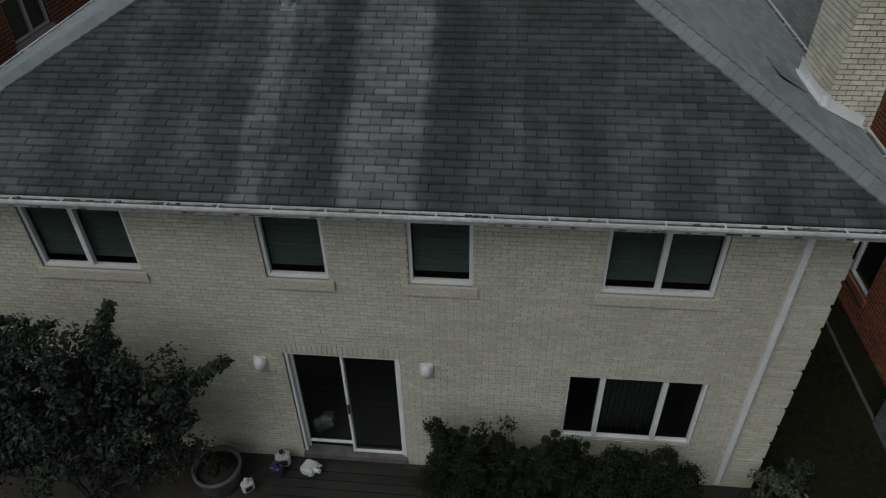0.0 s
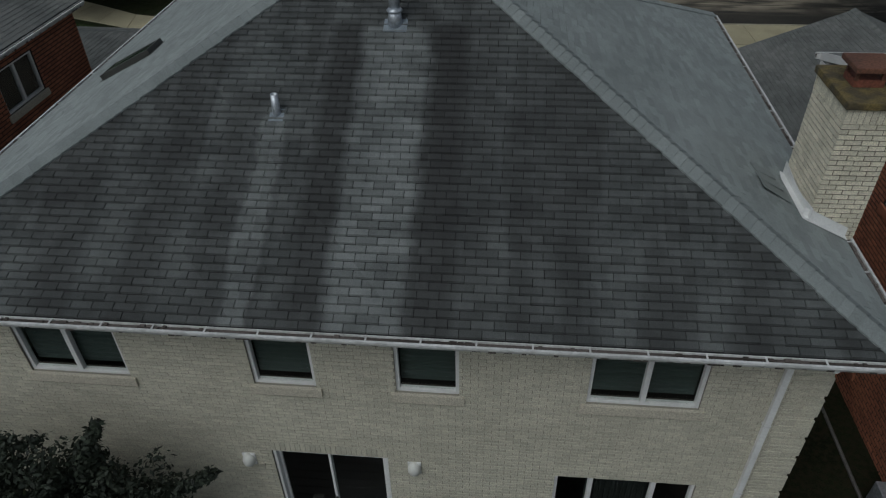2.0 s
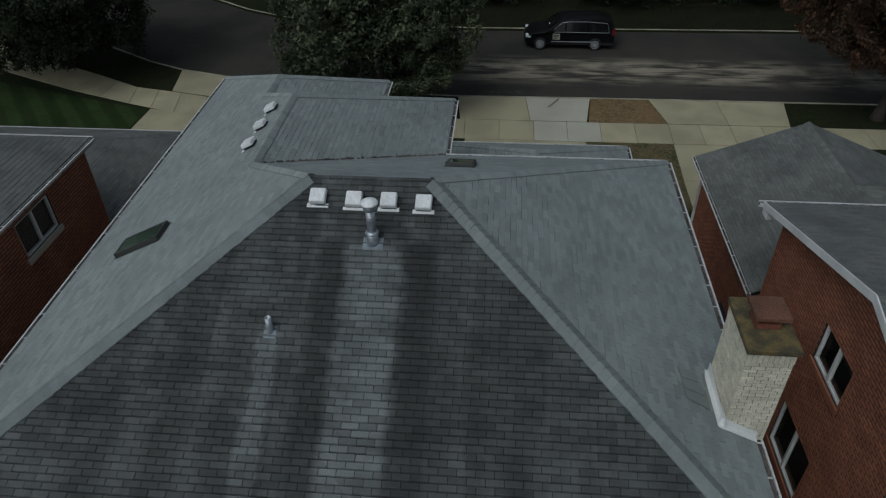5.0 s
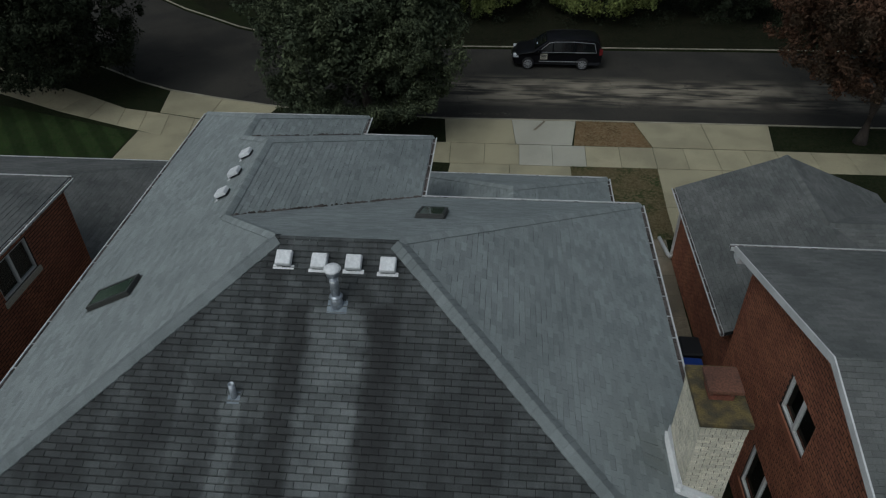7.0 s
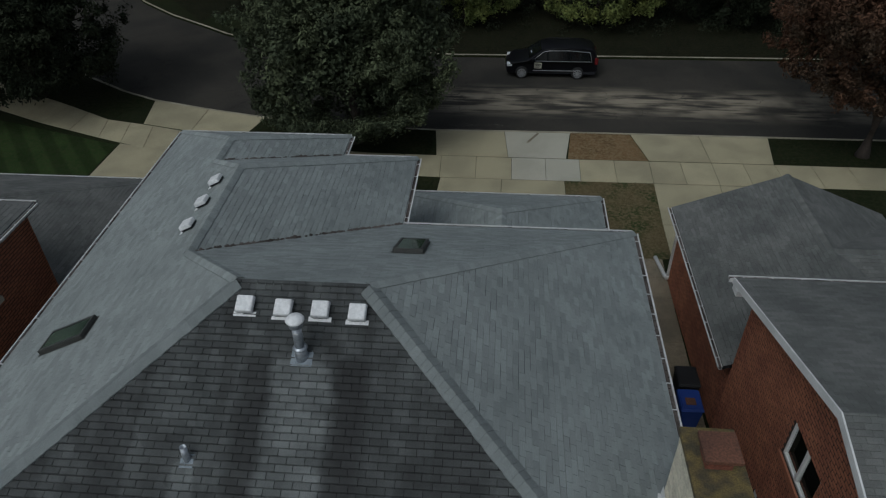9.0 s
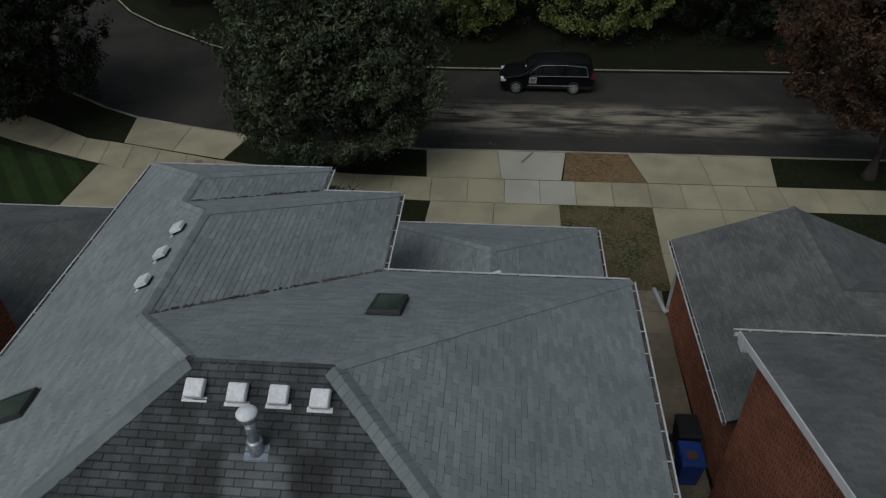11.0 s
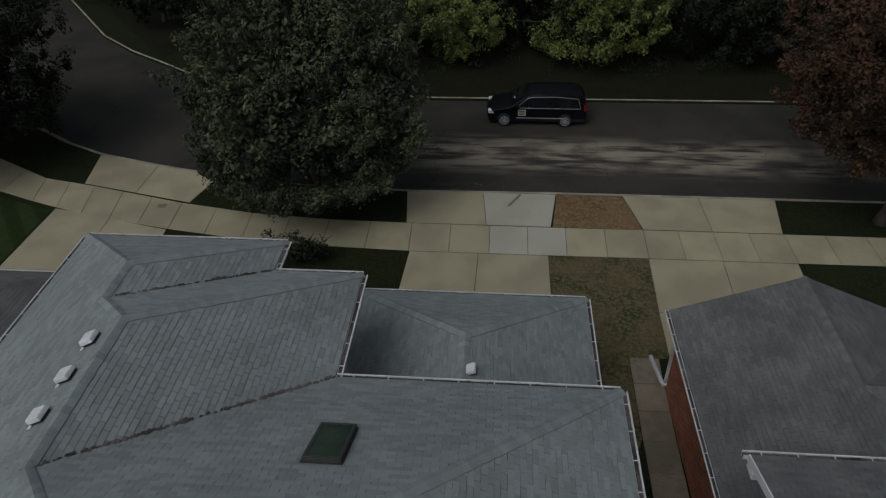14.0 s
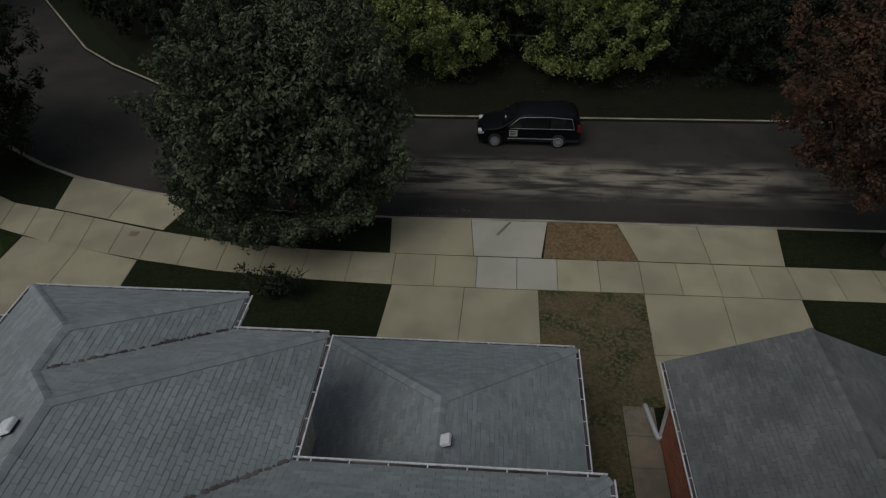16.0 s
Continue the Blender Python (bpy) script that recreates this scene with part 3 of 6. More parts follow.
def ground_sheet():
    bm = bmesh.new()
    cols = []
    for (nx, ny), (fx, fy) in zip(NEAR_KERB, FAR_KERB):
        line = [(nx, -400.0, 0.0), (nx, -6.0, 0.0), (nx, 2.0, 0.0), (nx, 14.0, FRONT), (nx, ny, FRONT), (nx, ny + 0.02, STREET - 0.02), (fx, fy - 0.02, STREET - 0.02), (fx, fy, FRONT),
                (fx, fy + 6, FRONT), (fx * 1.2, 80 + fy, FRONT), (fx * 3, 1500.0, FRONT)]
        cols.append([bm.verts.new(p) for p in line])
    for a, b in zip(cols, cols[1:]):
        for k in range(len(a) - 1):
            bm.faces.new((a[k], b[k], b[k + 1], a[k + 1]))
    bmesh.ops.recalc_face_normals(bm, faces=bm.faces)
    if sum(f.normal.z for f in bm.faces) < 0:
        bmesh.ops.reverse_faces(bm, faces=bm.faces)
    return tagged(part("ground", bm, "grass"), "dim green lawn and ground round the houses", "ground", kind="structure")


ground = ground_sheet()


def road_sheet():
    bm = bmesh.new()
    cols = []
    for (nx, ny), (fx, fy) in zip(NEAR_KERB, FAR_KERB):
        cols.append([bm.verts.new((nx + (fx - nx) * k / 6, ny + 0.02 + (fy - ny - 0.04) * k / 6, STREET + 0.03 * math.sin(math.pi * k / 6))) for k in range(7)])
    for a, b in zip(cols, cols[1:]):
        for k in range(6):
            bm.faces.new((a[k], a[k + 1], b[k + 1], b[k]))
    bmesh.ops.recalc_face_normals(bm, faces=bm.faces)
    if sum(f.normal.z for f in bm.faces) < 0:
        bmesh.ops.reverse_faces(bm, faces=bm.faces)
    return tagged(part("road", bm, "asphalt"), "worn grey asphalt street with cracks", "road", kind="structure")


road = road_sheet()


def kerb_line(line, name, inward, label):
    """A kerb with a shallow gutter pan, swept along a line of plan points."""
    bm = bmesh.new()
    for (ax, ay), (bx, by) in zip(line, line[1:]):
        if abs(ax) > 70 or abs(bx) > 70:
            continue
        s = 1 if inward else -1
        pan = 0.14 if inward else 0.06
        if not inward:
            add_prism(bm, [(0.14, -0.3), (0.14, 0.025), (0.02, 0.02), (0.0, -0.3)], (ax, ay, FRONT), (bx, by, FRONT))
            continue
        add_prism(bm, [(s * -0.16, -0.3), (s * -0.16, 0.025), (s * -0.02, 0.02), (s * 0.03, -0.1), (s * pan, -0.112), (s * pan, -0.3)], (ax, ay, FRONT), (bx, by, FRONT))
    bmesh.ops.recalc_face_normals(bm, faces=bm.faces)
    return tagged(part(name, bm, "kerb"), label, "kerb", kind="structure")


kerb_near = kerb_line(NEAR_KERB, "kerb_near", True, "weathered concrete kerb along the house side")
kerb_far = kerb_line(FAR_KERB, "kerb_far", False, "pale concrete kerb along the wooded side")


def slab(parent, quad, z=FRONT + 0.02, mat="concrete", name="slab", gap=0.008):
    """One cast concrete slab with soft edges on four plan corners."""
    c = Vector((sum(p[0] for p in quad) / 4, sum(p[1] for p in quad) / 4))
    bm = bmesh.new()
    rings = []
    for inset, dz in ((gap, -0.1), (gap, -0.012), (gap + 0.012, 0.0)):
        ring = []
        for p in quad:
            d = Vector(p) - c
            ring.append(bm.verts.new((*(c + d * (1 - inset / max(d.length, 0.1) * 1.4)), z + dz)))
        rings.append(ring)
    for a, b in zip(rings, rings[1:]):
        for k in range(4):
            bm.faces.new((a[k], a[(k + 1) % 4], b[(k + 1) % 4], b[k]))
    bm.faces.new(rings[-1])
    bmesh.ops.recalc_face_normals(bm, faces=bm.faces)
    return part(name, bm, mat, parent)


def lerp2(a, b, t):
    return (a[0] + (b[0] - a[0]) * t, a[1] + (b[1] - a[1]) * t)


def slab_grid(parent, quad, nu, nv, mat="concrete", special=None):
    a, b, c, d = quad
    for i in range(nu):
        for j in range(nv):
            def at(u, v):
                return lerp2(lerp2(a, b, u), lerp2(d, c, u), v)
            q = [at(i / nu, j / nv), at((i + 1) / nu, j / nv), at((i + 1) / nu, (j + 1) / nv), at(i / nu, (j + 1) / nv)]
            slab(parent, q, mat=(special or {}).get((i, j), mat))


sidewalk = thing("pavement", "buff concrete public footpath in square slabs", "pavement", kind="structure")
SW = [(-40, 36, -39, 38.3), (-27, 29.2, -26.2, 31.4), (-20.3, 26.3, -19.8, 28.3), (-16.6, 24.95, -17.0, 26.85), (-13.95, 24.08, -14.4, 26.3), (-9.77, 23.2, -9.9, 25.15), (-6.5, 22.68, -6.6, 24.55), (-3.2, 22.4, -3.2, 24.25), (0.3, 22.28, 0.25, 24.18)]
for (ax, ay, bx, by), (cx, cy, dx, dy) in zip(SW, SW[1:]):
    n = max(1, round(math.hypot(cx - ax, cy - ay) / 1.6))
    slab_grid(sidewalk, [(ax, ay), (cx, cy), (dx, dy), (bx, by)], n, 1)
slab_grid(sidewalk, [(0.3, 22.28), (3.45, 22.28), (3.45, 24.16), (0.25, 24.18)], 2, 1)
slab_grid(sidewalk, [(3.45, 22.28), (6.45, 22.28), (6.5, 24.16), (3.45, 24.16)], 2, 1, "concrete_new")
slab_grid(sidewalk, [(6.45, 22.28), (9.55, 22.3), (9.6, 24.18), (6.5, 24.16)], 2, 1)
slab_grid(sidewalk, [(9.55, 22.3), (15.1, 22.3), (15.1, 24.18), (9.6, 24.18)], 4, 1)
slab_grid(sidewalk, [(15.1, 22.3), (40.0, 22.4), (40.0, 24.1), (15.1, 24.18)], 16, 1)

driveway = thing("driveway", "buff concrete driveway with control joints", "driveway", "driveways", kind="structure")
slab_grid(driveway, [(0.15, 16.2), (5.75, 16.2), (5.73, 19.5), (0.2, 19.45)], 2, 1)
slab_grid(driveway, [(0.2, 19.45), (5.73, 19.5), (5.73, 22.26), (0.35, 22.26)], 2, 1)
slab(driveway, [(-0.0, 24.2), (3.3, 24.2), (3.1, 26.66), (-0.25, 26.62)])
slab(driveway, [(3.3, 24.2), (5.92, 24.2), (6.25, 26.66), (3.1, 26.66)], mat="concrete_new")
drive_right = thing("driveway", "buff concrete driveway beside the patchy grass strip", "driveway", "driveways", kind="structure")
slab_grid(drive_right, [(9.3, 12.0), (15.0, 12.0), (14.9, 19.4), (9.4, 19.2)], 2, 2)
slab_grid(drive_right, [(9.4, 19.2), (14.9, 19.4), (15.05, 22.28), (9.53, 22.28)], 2, 1)
slab_grid(drive_right, [(9.62, 24.22), (15.08, 24.22), (15.5, 26.68), (9.1, 26.7)], 2, 1)
drive_left = thing("driveway", "buff concrete driveway of the neighbouring house", "driveway", "driveways", kind="structure")
slab_grid(drive_left, [(-15.3, 15.5), (-9.7, 15.5), (-9.7, 20.2), (-15.3, 20.3)], 2, 2)
slab_grid(drive_left, [(-15.3, 20.3), (-9.7, 20.2), (-9.8, 23.15), (-15.25, 24.45)], 2, 1)
slab_grid(drive_left, [(-15.0, 26.5), (-9.6, 25.2), (-9.0, 27.5), (-15.5, 29.1)], 2, 1)
side_path = thing("side_path", "narrow concrete path between the two houses", "path", kind="structure")
def ground_z(y):
    return FRONT * min(1.0, max(0.0, (y - 2.0) / 12.0))


for k in range(8):
    ya, yb = 8.2 + 1.1 * k, 8.2 + 1.1 * (k + 1)
    xa, xb = 7.82 + 0.25 * ya / 17, 7.82 + 0.25 * yb / 17
    slab(side_path, [(xa, ya), (xa + 0.95, ya), (xb + 0.95, yb), (xb, yb)], z=ground_z(ya) + 0.02, mat="path")


def turf(name, quad, mat, label, z=FRONT + 0.012, blades=0, tall=0.05, seed=1, colour=None):
    """A patch of turf: an uneven sheet with tufts of blades standing in it."""
    rng = random.Random(seed)
    a, b, c, d = quad
    n = 14
    verts, faces = [], []
    for i in range(n + 1):
        for j in range(n + 1):
            p = lerp2(lerp2(a, b, i / n), lerp2(d, c, i / n), j / n)
            edge = i in (0, n) or j in (0, n)
            verts.append((*p, z - (0.006 if edge else 0) + (0 if edge else rng.uniform(0, 0.018))))
    for i in range(n):
        for j in range(n):
            k = i * (n + 1) + j
            faces.append((k, k + n + 1, k + n + 2, k + 1))
    for _ in range(blades):
        u, v = rng.random(), rng.random()
        p = lerp2(lerp2(a, b, u), lerp2(d, c, u), v)
        t, h, w = rng.uniform(0, 6.28), tall * rng.uniform(0.5, 1.3), 0.012
        k = len(verts)
        dx, dy = math.cos(t), math.sin(t)
        verts += [(p[0] - w * dx, p[1] - w * dy, z), (p[0] + w * dx, p[1] + w * dy, z), (p[0] + 0.03 * dy, p[1] - 0.03 * dx, z + h)]
        faces.append((k, k + 1, k + 2))
    return tagged(from_lists(name, verts, faces, mat), label, "grass", kind="stuff")


turf("dry_grass_bed", [(6.0, 24.19), (9.6, 24.2), (9.08, 26.68), (6.27, 26.68)], "grass_dry", "parched brown grass island between the drive aprons", blades=5000, seed=2)
turf("grass_strip", [(5.74, 16.2), (9.36, 17.05), (9.53, 22.28), (5.73, 22.28)], "grass_mix", "patchy half-dead grass strip between the driveways", blades=9000, seed=3)
turf("grass_strip", [(5.9, 10.6), (7.96, 10.6), (8.06, 17.0), (5.85, 16.22)], "grass_mix", "thin grass beside the garage wall", blades=2500, seed=4)
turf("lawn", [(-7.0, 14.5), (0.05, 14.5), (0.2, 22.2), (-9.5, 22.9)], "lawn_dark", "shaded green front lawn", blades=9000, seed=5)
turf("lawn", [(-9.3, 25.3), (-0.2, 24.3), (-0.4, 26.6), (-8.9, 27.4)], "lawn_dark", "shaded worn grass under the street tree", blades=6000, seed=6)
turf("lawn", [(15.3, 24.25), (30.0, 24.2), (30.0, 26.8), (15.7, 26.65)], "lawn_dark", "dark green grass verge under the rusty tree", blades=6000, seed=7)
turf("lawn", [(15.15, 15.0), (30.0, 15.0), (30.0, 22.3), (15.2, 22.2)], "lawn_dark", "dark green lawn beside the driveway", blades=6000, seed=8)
turf("lawn", [(-25, 15.0), (-15.4, 15.0), (-15.4, 24.3), (-25, 27.2)], "mown", "mown green lawn with faint mower stripes", blades=9000, seed=9)
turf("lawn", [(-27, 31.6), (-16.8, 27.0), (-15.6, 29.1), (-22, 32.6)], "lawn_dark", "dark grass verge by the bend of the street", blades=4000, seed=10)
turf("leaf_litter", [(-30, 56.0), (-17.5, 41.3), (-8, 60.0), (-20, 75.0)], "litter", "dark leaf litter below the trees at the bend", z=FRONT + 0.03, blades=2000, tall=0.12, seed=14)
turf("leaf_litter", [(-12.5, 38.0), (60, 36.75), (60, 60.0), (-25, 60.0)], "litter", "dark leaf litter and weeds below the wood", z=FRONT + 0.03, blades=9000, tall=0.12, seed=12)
# Dark sheet over the side yard; its shade is put into the colour.
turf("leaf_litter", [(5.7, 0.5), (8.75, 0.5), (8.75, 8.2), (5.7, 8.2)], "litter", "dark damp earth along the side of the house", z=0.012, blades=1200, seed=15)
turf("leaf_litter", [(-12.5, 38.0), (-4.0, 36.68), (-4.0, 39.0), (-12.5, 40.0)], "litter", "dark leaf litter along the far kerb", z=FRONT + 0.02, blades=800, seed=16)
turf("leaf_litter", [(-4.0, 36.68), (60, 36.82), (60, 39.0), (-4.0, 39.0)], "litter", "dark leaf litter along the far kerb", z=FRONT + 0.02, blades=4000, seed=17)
# Same near-black sheet where shade falls between the houses.
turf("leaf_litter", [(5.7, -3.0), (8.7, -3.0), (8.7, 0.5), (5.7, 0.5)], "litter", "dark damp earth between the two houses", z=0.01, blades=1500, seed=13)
tagged(part("bare_soil", box((-7.5, -4.0, -0.1), (6.0, -0.02, 0.012), 0.0), "soil"), "dark bare soil of the planting bed", "soil", kind="structure")

# ---- the main house ----
EZ, SL, SHEAR = 5.655, 0.495, 0.0155
MAIN = [hip_roof(-6.63, 6.12, -0.5, 10.05, EZ, SL), hip_roof(-6.63, 0.58, -0.5, 13.22, EZ, SL), hip_roof(-6.63, -1.52, -0.5, 14.36, EZ, SL)]
house = thing("house", "two-storey cream brick house under a grey hipped shingle roof", "house")
UP = Vector((0, 0, 1))
REAR = plane_at((-6.27, 0, 0), (1, 0, 0), (0, -1, 0))
rear_holes = [(x0 + 6.27, x1 + 6.27, z0, z1) for x0, x1, z0, z1 in
              ((-4.92, -3.47, 4.07, 5.4), (-1.71, -0.84, 4.07, 5.4), (0.25, 1.1, 4.07, 5.4), (2.77, 4.22, 4.07, 5.4), (2.5, 4.52, 1.0, 2.45), (-1.73, 0.04, 0.14, 2.6))]
wall_rear = wall_panel("wall_rear", house, REAR, 11.94, 5.56, rear_holes, "mortar", thick=0.125)
RIGHT = plane_at((5.67, 0.25, 0), (0, 1, 0), (1, 0, 0))
wall_right = wall_panel("wall_right", house, RIGHT, 9.3, 5.56, [], "mortar")
wall_left = wall_panel("wall_left", house, plane_at((-6.27, 13.8, -0.4), (0, -1, 0), (-1, 0, 0)), 13.55, 5.95, [], "mortar")
wall_front = wall_panel("wall_front", house, plane_at((5.42, 9.55, -0.4), (-1, 0, 0), (0, 1, 0)), 5.35, 5.95, [], "mortar")
wall_wing = wall_panel("wall_wing", house, plane_at((0.07, 9.8, -0.4), (0, 1, 0), (1, 0, 0)), 2.9, 5.95, [], "mortar")
wall_wing_front = wall_panel("wall_wing_front", house, plane_at((0.07, 12.7, -0.4), (-1, 0, 0), (0, 1, 0)), 2.1, 5.95, [], "mortar")
wall_bay = wall_panel("wall_bay", house, plane_at((-2.03, 12.7, -0.4), (0, 1, 0), (1, 0, 0)), 1.1, 5.95, [], "mortar")
wall_bay_front = wall_panel("wall_bay_front", house, plane_at((-2.03, 13.8, -0.4), (-1, 0, 0), (0, 1, 0)), 4.24, 5.95, [], "mortar")
# Floors and upright panels in near-black, so the rooms read as unlit.
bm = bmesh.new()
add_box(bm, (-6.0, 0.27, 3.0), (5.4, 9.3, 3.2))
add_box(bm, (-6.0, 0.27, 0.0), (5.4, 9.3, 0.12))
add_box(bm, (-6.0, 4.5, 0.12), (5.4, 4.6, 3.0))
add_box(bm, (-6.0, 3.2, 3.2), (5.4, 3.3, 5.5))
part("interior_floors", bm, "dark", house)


def roof_z(x, y, roofs=MAIN, shear=SHEAR):
    best = -9
    for r in roofs:
        (x0, y0), (x1, y1) = r["rect"][0], r["rect"][2]
        if x0 - 0.01 <= x <= x1 + 0.01 and y0 - 0.01 <= y <= y1 + 0.01:
            best = max(best, min(p[0] * x + p[1] * y + p[2] for p in r["planes"].values()))
    return best + shear * y


SINGLES = (0, "B", -1.75, 2.2, 1.0, 3.85)
single_tabs, single_tab_parent = shingle_roof(house, MAIN, lambda i, k: "shingle_old" if k == "B" else "shingle", shear=SHEAR, singles=SINGLES)


def rp(x, y):
    return (x, y, roof_z(x, y))


RY = 4.775
for a, b, lo, hi in ((rp(-6.63, -0.5), rp(-1.355, RY), SL * 0.7, SL * 0.7), (rp(6.12, -0.5), rp(0.845, RY), SL * 0.7, SL * 0.7),
                     (rp(6.12, 10.05), rp(0.845, RY), SL * 0.7, SL * 0.7), (rp(-3.025, 6.445), rp(-1.355, RY), SL * 0.7, SL * 0.7),
                     (rp(-3.025, 6.445), rp(-3.025, 9.615), SL, SL), (rp(0.58, 13.22), rp(-3.025, 9.615), SL * 0.7, SL * 0.7),
                     (rp(-4.075, 10.665), rp(-3.025, 9.615), SL * 0.7, SL * 0.7), (rp(-4.075, 10.665), rp(-4.075, 11.805), SL, SL),
                     (rp(-6.63, 14.36), rp(-4.075, 11.805), SL * 0.7, SL * 0.7), (rp(-1.52, 14.36), rp(-4.075, 11.805), SL * 0.7, SL * 0.7)):
    if a[1] < 0:  # the rear hips lap further over the rear slope
        a, b = [(p[0], p[1] - 0.06, p[2] - 0.012) for p in (a, b)]
    ridge_caps(house, a, b, "cap" if a[1] < 0 else "shingle", lo, hi, "hip_cap", 0.155 if a[1] < 0 else 0.115)
ridge_caps(house, rp(-1.45, RY), rp(0.95, RY), "cap", SL, SL, "ridge_cap", 0.17)


def eave_z(y):
    return EZ + SHEAR * y - 0.02


eaves = [((-6.63, -0.5), (6.12, -0.5)), ((6.12, -0.5), (6.12, 10.05)), ((6.12, 10.05), (0.58, 10.05)), ((0.58, 10.05), (0.58, 13.22)), ((0.58, 13.22), (-1.52, 13.22)),
         ((-1.52, 13.22), (-1.52, 14.36)), ((-1.52, 14.36), (-6.63, 14.36)), ((-6.63, 14.36), (-6.63, -0.5))]
for (ax, ay), (bx, by) in eaves:
    a, b = (ax, ay, eave_z(ay)), (bx, by, eave_z(by))
    gutter_run(house, a, b)
    bm = bmesh.new()
    add_prism(bm, [(-0.02, -0.02), (-0.02, -0.17), (-0.001, -0.17), (-0.001, -0.02)], a, b)
    part("fascia", bm, "white", house)
bm = bmesh.new()
for lo, hi in (((-6.61, -0.48), (6.1, -0.005)), ((5.68, 0.0), (6.1, 10.0)), ((0.6, 9.56), (5.68, 10.0)), ((0.08, 9.56), (0.56, 13.2)), ((-1.5, 12.71), (0.07, 13.2)), ((-2.02, 12.71), (-1.53, 14.3)),
               ((-6.61, 13.81), (-2.03, 14.33)), ((-6.61, 0.0), (-6.28, 13.8))):
    add_box(bm, (*lo, 5.52), (*hi, 5.54))
part("soffit", bm, "white", house)

for k, (u0, u1, v0, v1) in enumerate(rear_holes[:5]):
    window_unit(house, REAR, u0, u1, v0, v1, (0, 0.5, 1) if k in (0, 3) else ((0, 0.25, 0.72, 1) if k == 4 else (0, 1)), shade=k != 4, sill=k != 4)
bm = bmesh.new()
for k in range(34):
    x = 3.02 + 0.9 * k / 33
    add_tube(bm, [(x, 0.26 + 0.025 * math.sin(k * 2.1), 1.05), (x + 0.004, 0.26 + 0.025 * math.sin(k * 2.1 + 0.3), 2.42)], 0.017, 5)
tagged(part("curtain", bm, "dark_sheer"), "sheer grey curtain hanging behind the ground-floor window", "curtain")


def patio_door():
    """A sliding patio door: outer frame, a fixed and a sliding leaf, a handle and a threshold."""
    d = new("patio_door")
    d.parent = house
    x0, x1, z0, z1 = -1.72, 0.03, 0.15, 2.59
    bm = bmesh.new()
    for lo, hi in (((x0, 0.02, z0), (x0 + 0.045, 0.16, z1)), ((x1 - 0.045, 0.02, z0), (x1, 0.16, z1)), ((x0 + 0.045, 0.02, z1 - 0.04), (x1 - 0.045, 0.16, z1))):
        add_box(bm, lo, hi, 0.006)
    part("door_frame", bm, "white", d)
    part("threshold", box((x0 - 0.02, -0.05, z0 - 0.1), (x1 + 0.02, 0.16, z0 + 0.02), 0.01), "pot", d, "grey cast threshold")
    for name, a, b, y in (("fixed_leaf", x0 + 0.045, -0.85, 0.105), ("sliding_leaf", -0.89, x1 - 0.045, 0.05)):
        bm = bmesh.new()
        lo_z = z0 + (0.16 if name == "fixed_leaf" else 0.03)
        for lo, hi in (((a, y, z0 + 0.02), (a + 0.04, y + 0.04, z1 - 0.04)), ((b - 0.04, y, z0 + 0.02), (b, y + 0.04, z1 - 0.04)), ((a + 0.04, y, lo_z), (b - 0.04, y + 0.04, lo_z + 0.045)),
                       ((a + 0.04, y, z1 - 0.085), (b - 0.04, y + 0.04, z1 - 0.04))):
            add_box(bm, lo, hi, 0.005)
        leaf = part(name, bm, "white", d)
        pane = part("pane", box((a + 0.05, y + 0.016, lo_z + 0.04), (b - 0.05, y + 0.024, z1 - 0.09)), "glass", leaf)
        pane.visible_shadow = False
        if name == "sliding_leaf":
            part("handle", box((a + 0.012, y - 0.03, 1.2), (a + 0.045, y, 1.42), 0.008), "black_plastic", leaf, "black door handle")
    return d


patio_door()
lintel = new("lintel")
lintel.parent = house
for k in range(23):
    part("brick", box((-1.725 + k * 0.0768, -0.013, 2.603), (-1.725 + k * 0.0768 + 0.068, 0.03, 2.802), 0.003), "cream", lintel)


def downspout(parent, points, name="downspout", mat="gutter"):
    bm = bmesh.new()
    for a, b in zip(points, points[1:]):
        add_prism(bm, [(-0.04, -0.03), (0.04, -0.03), (0.04, 0.03), (-0.04, 0.03)], a, b, up=(0, -1, 0) if abs(a[2] - b[2]) > abs(a[1] - b[1]) else (0, 0, 1))
    return part(name, bm, mat, parent)


spout = downspout(house, [(5.1, -0.05, 5.2), (5.1, -0.05, 0.15)], mat="white")
bm = bmesh.new()
for a, b in (((5.1, -0.05, 5.2), (5.28, -0.3, 5.42)), ((5.28, -0.3, 5.42), (5.3, -0.55, 5.52))):
    add_tube(bm, [a, b], 0.045, 8)
part("elbow", bm, "gutter", spout)
for z in (0.9, 2.4, 3.9):
    part("strap", box((5.05, -0.083, z), (5.15, 0.0, z + 0.03), 0.004), "gutter", spout)

for z in range(12):
    hgt = 5 * BH
    z0 = 0.02 + z * (hgt + BH)
    if z0 + hgt > 5.5:
        continue
    q = new("quoin")
    q.parent = house
    for r in range(5):
        for k in range(2):
            part("brick", box((5.67 - 0.41 + k * BW + (0.1 if r % 2 else 0) * (k == 0), -0.016, z0 + r * BH + 0.005), (5.67 + 0.022 if k == 1 else 5.67 - 0.41 + BW - 0.009, 0.01, z0 + (r + 1) * BH - 0.004), 0.003), "cream", q)
            part("brick", box((5.66, 0.02 + k * BW, z0 + r * BH + 0.005), (5.688, 0.02 + (k + 1) * BW - 0.009, z0 + (r + 1) * BH - 0.004), 0.003), "cream", q)


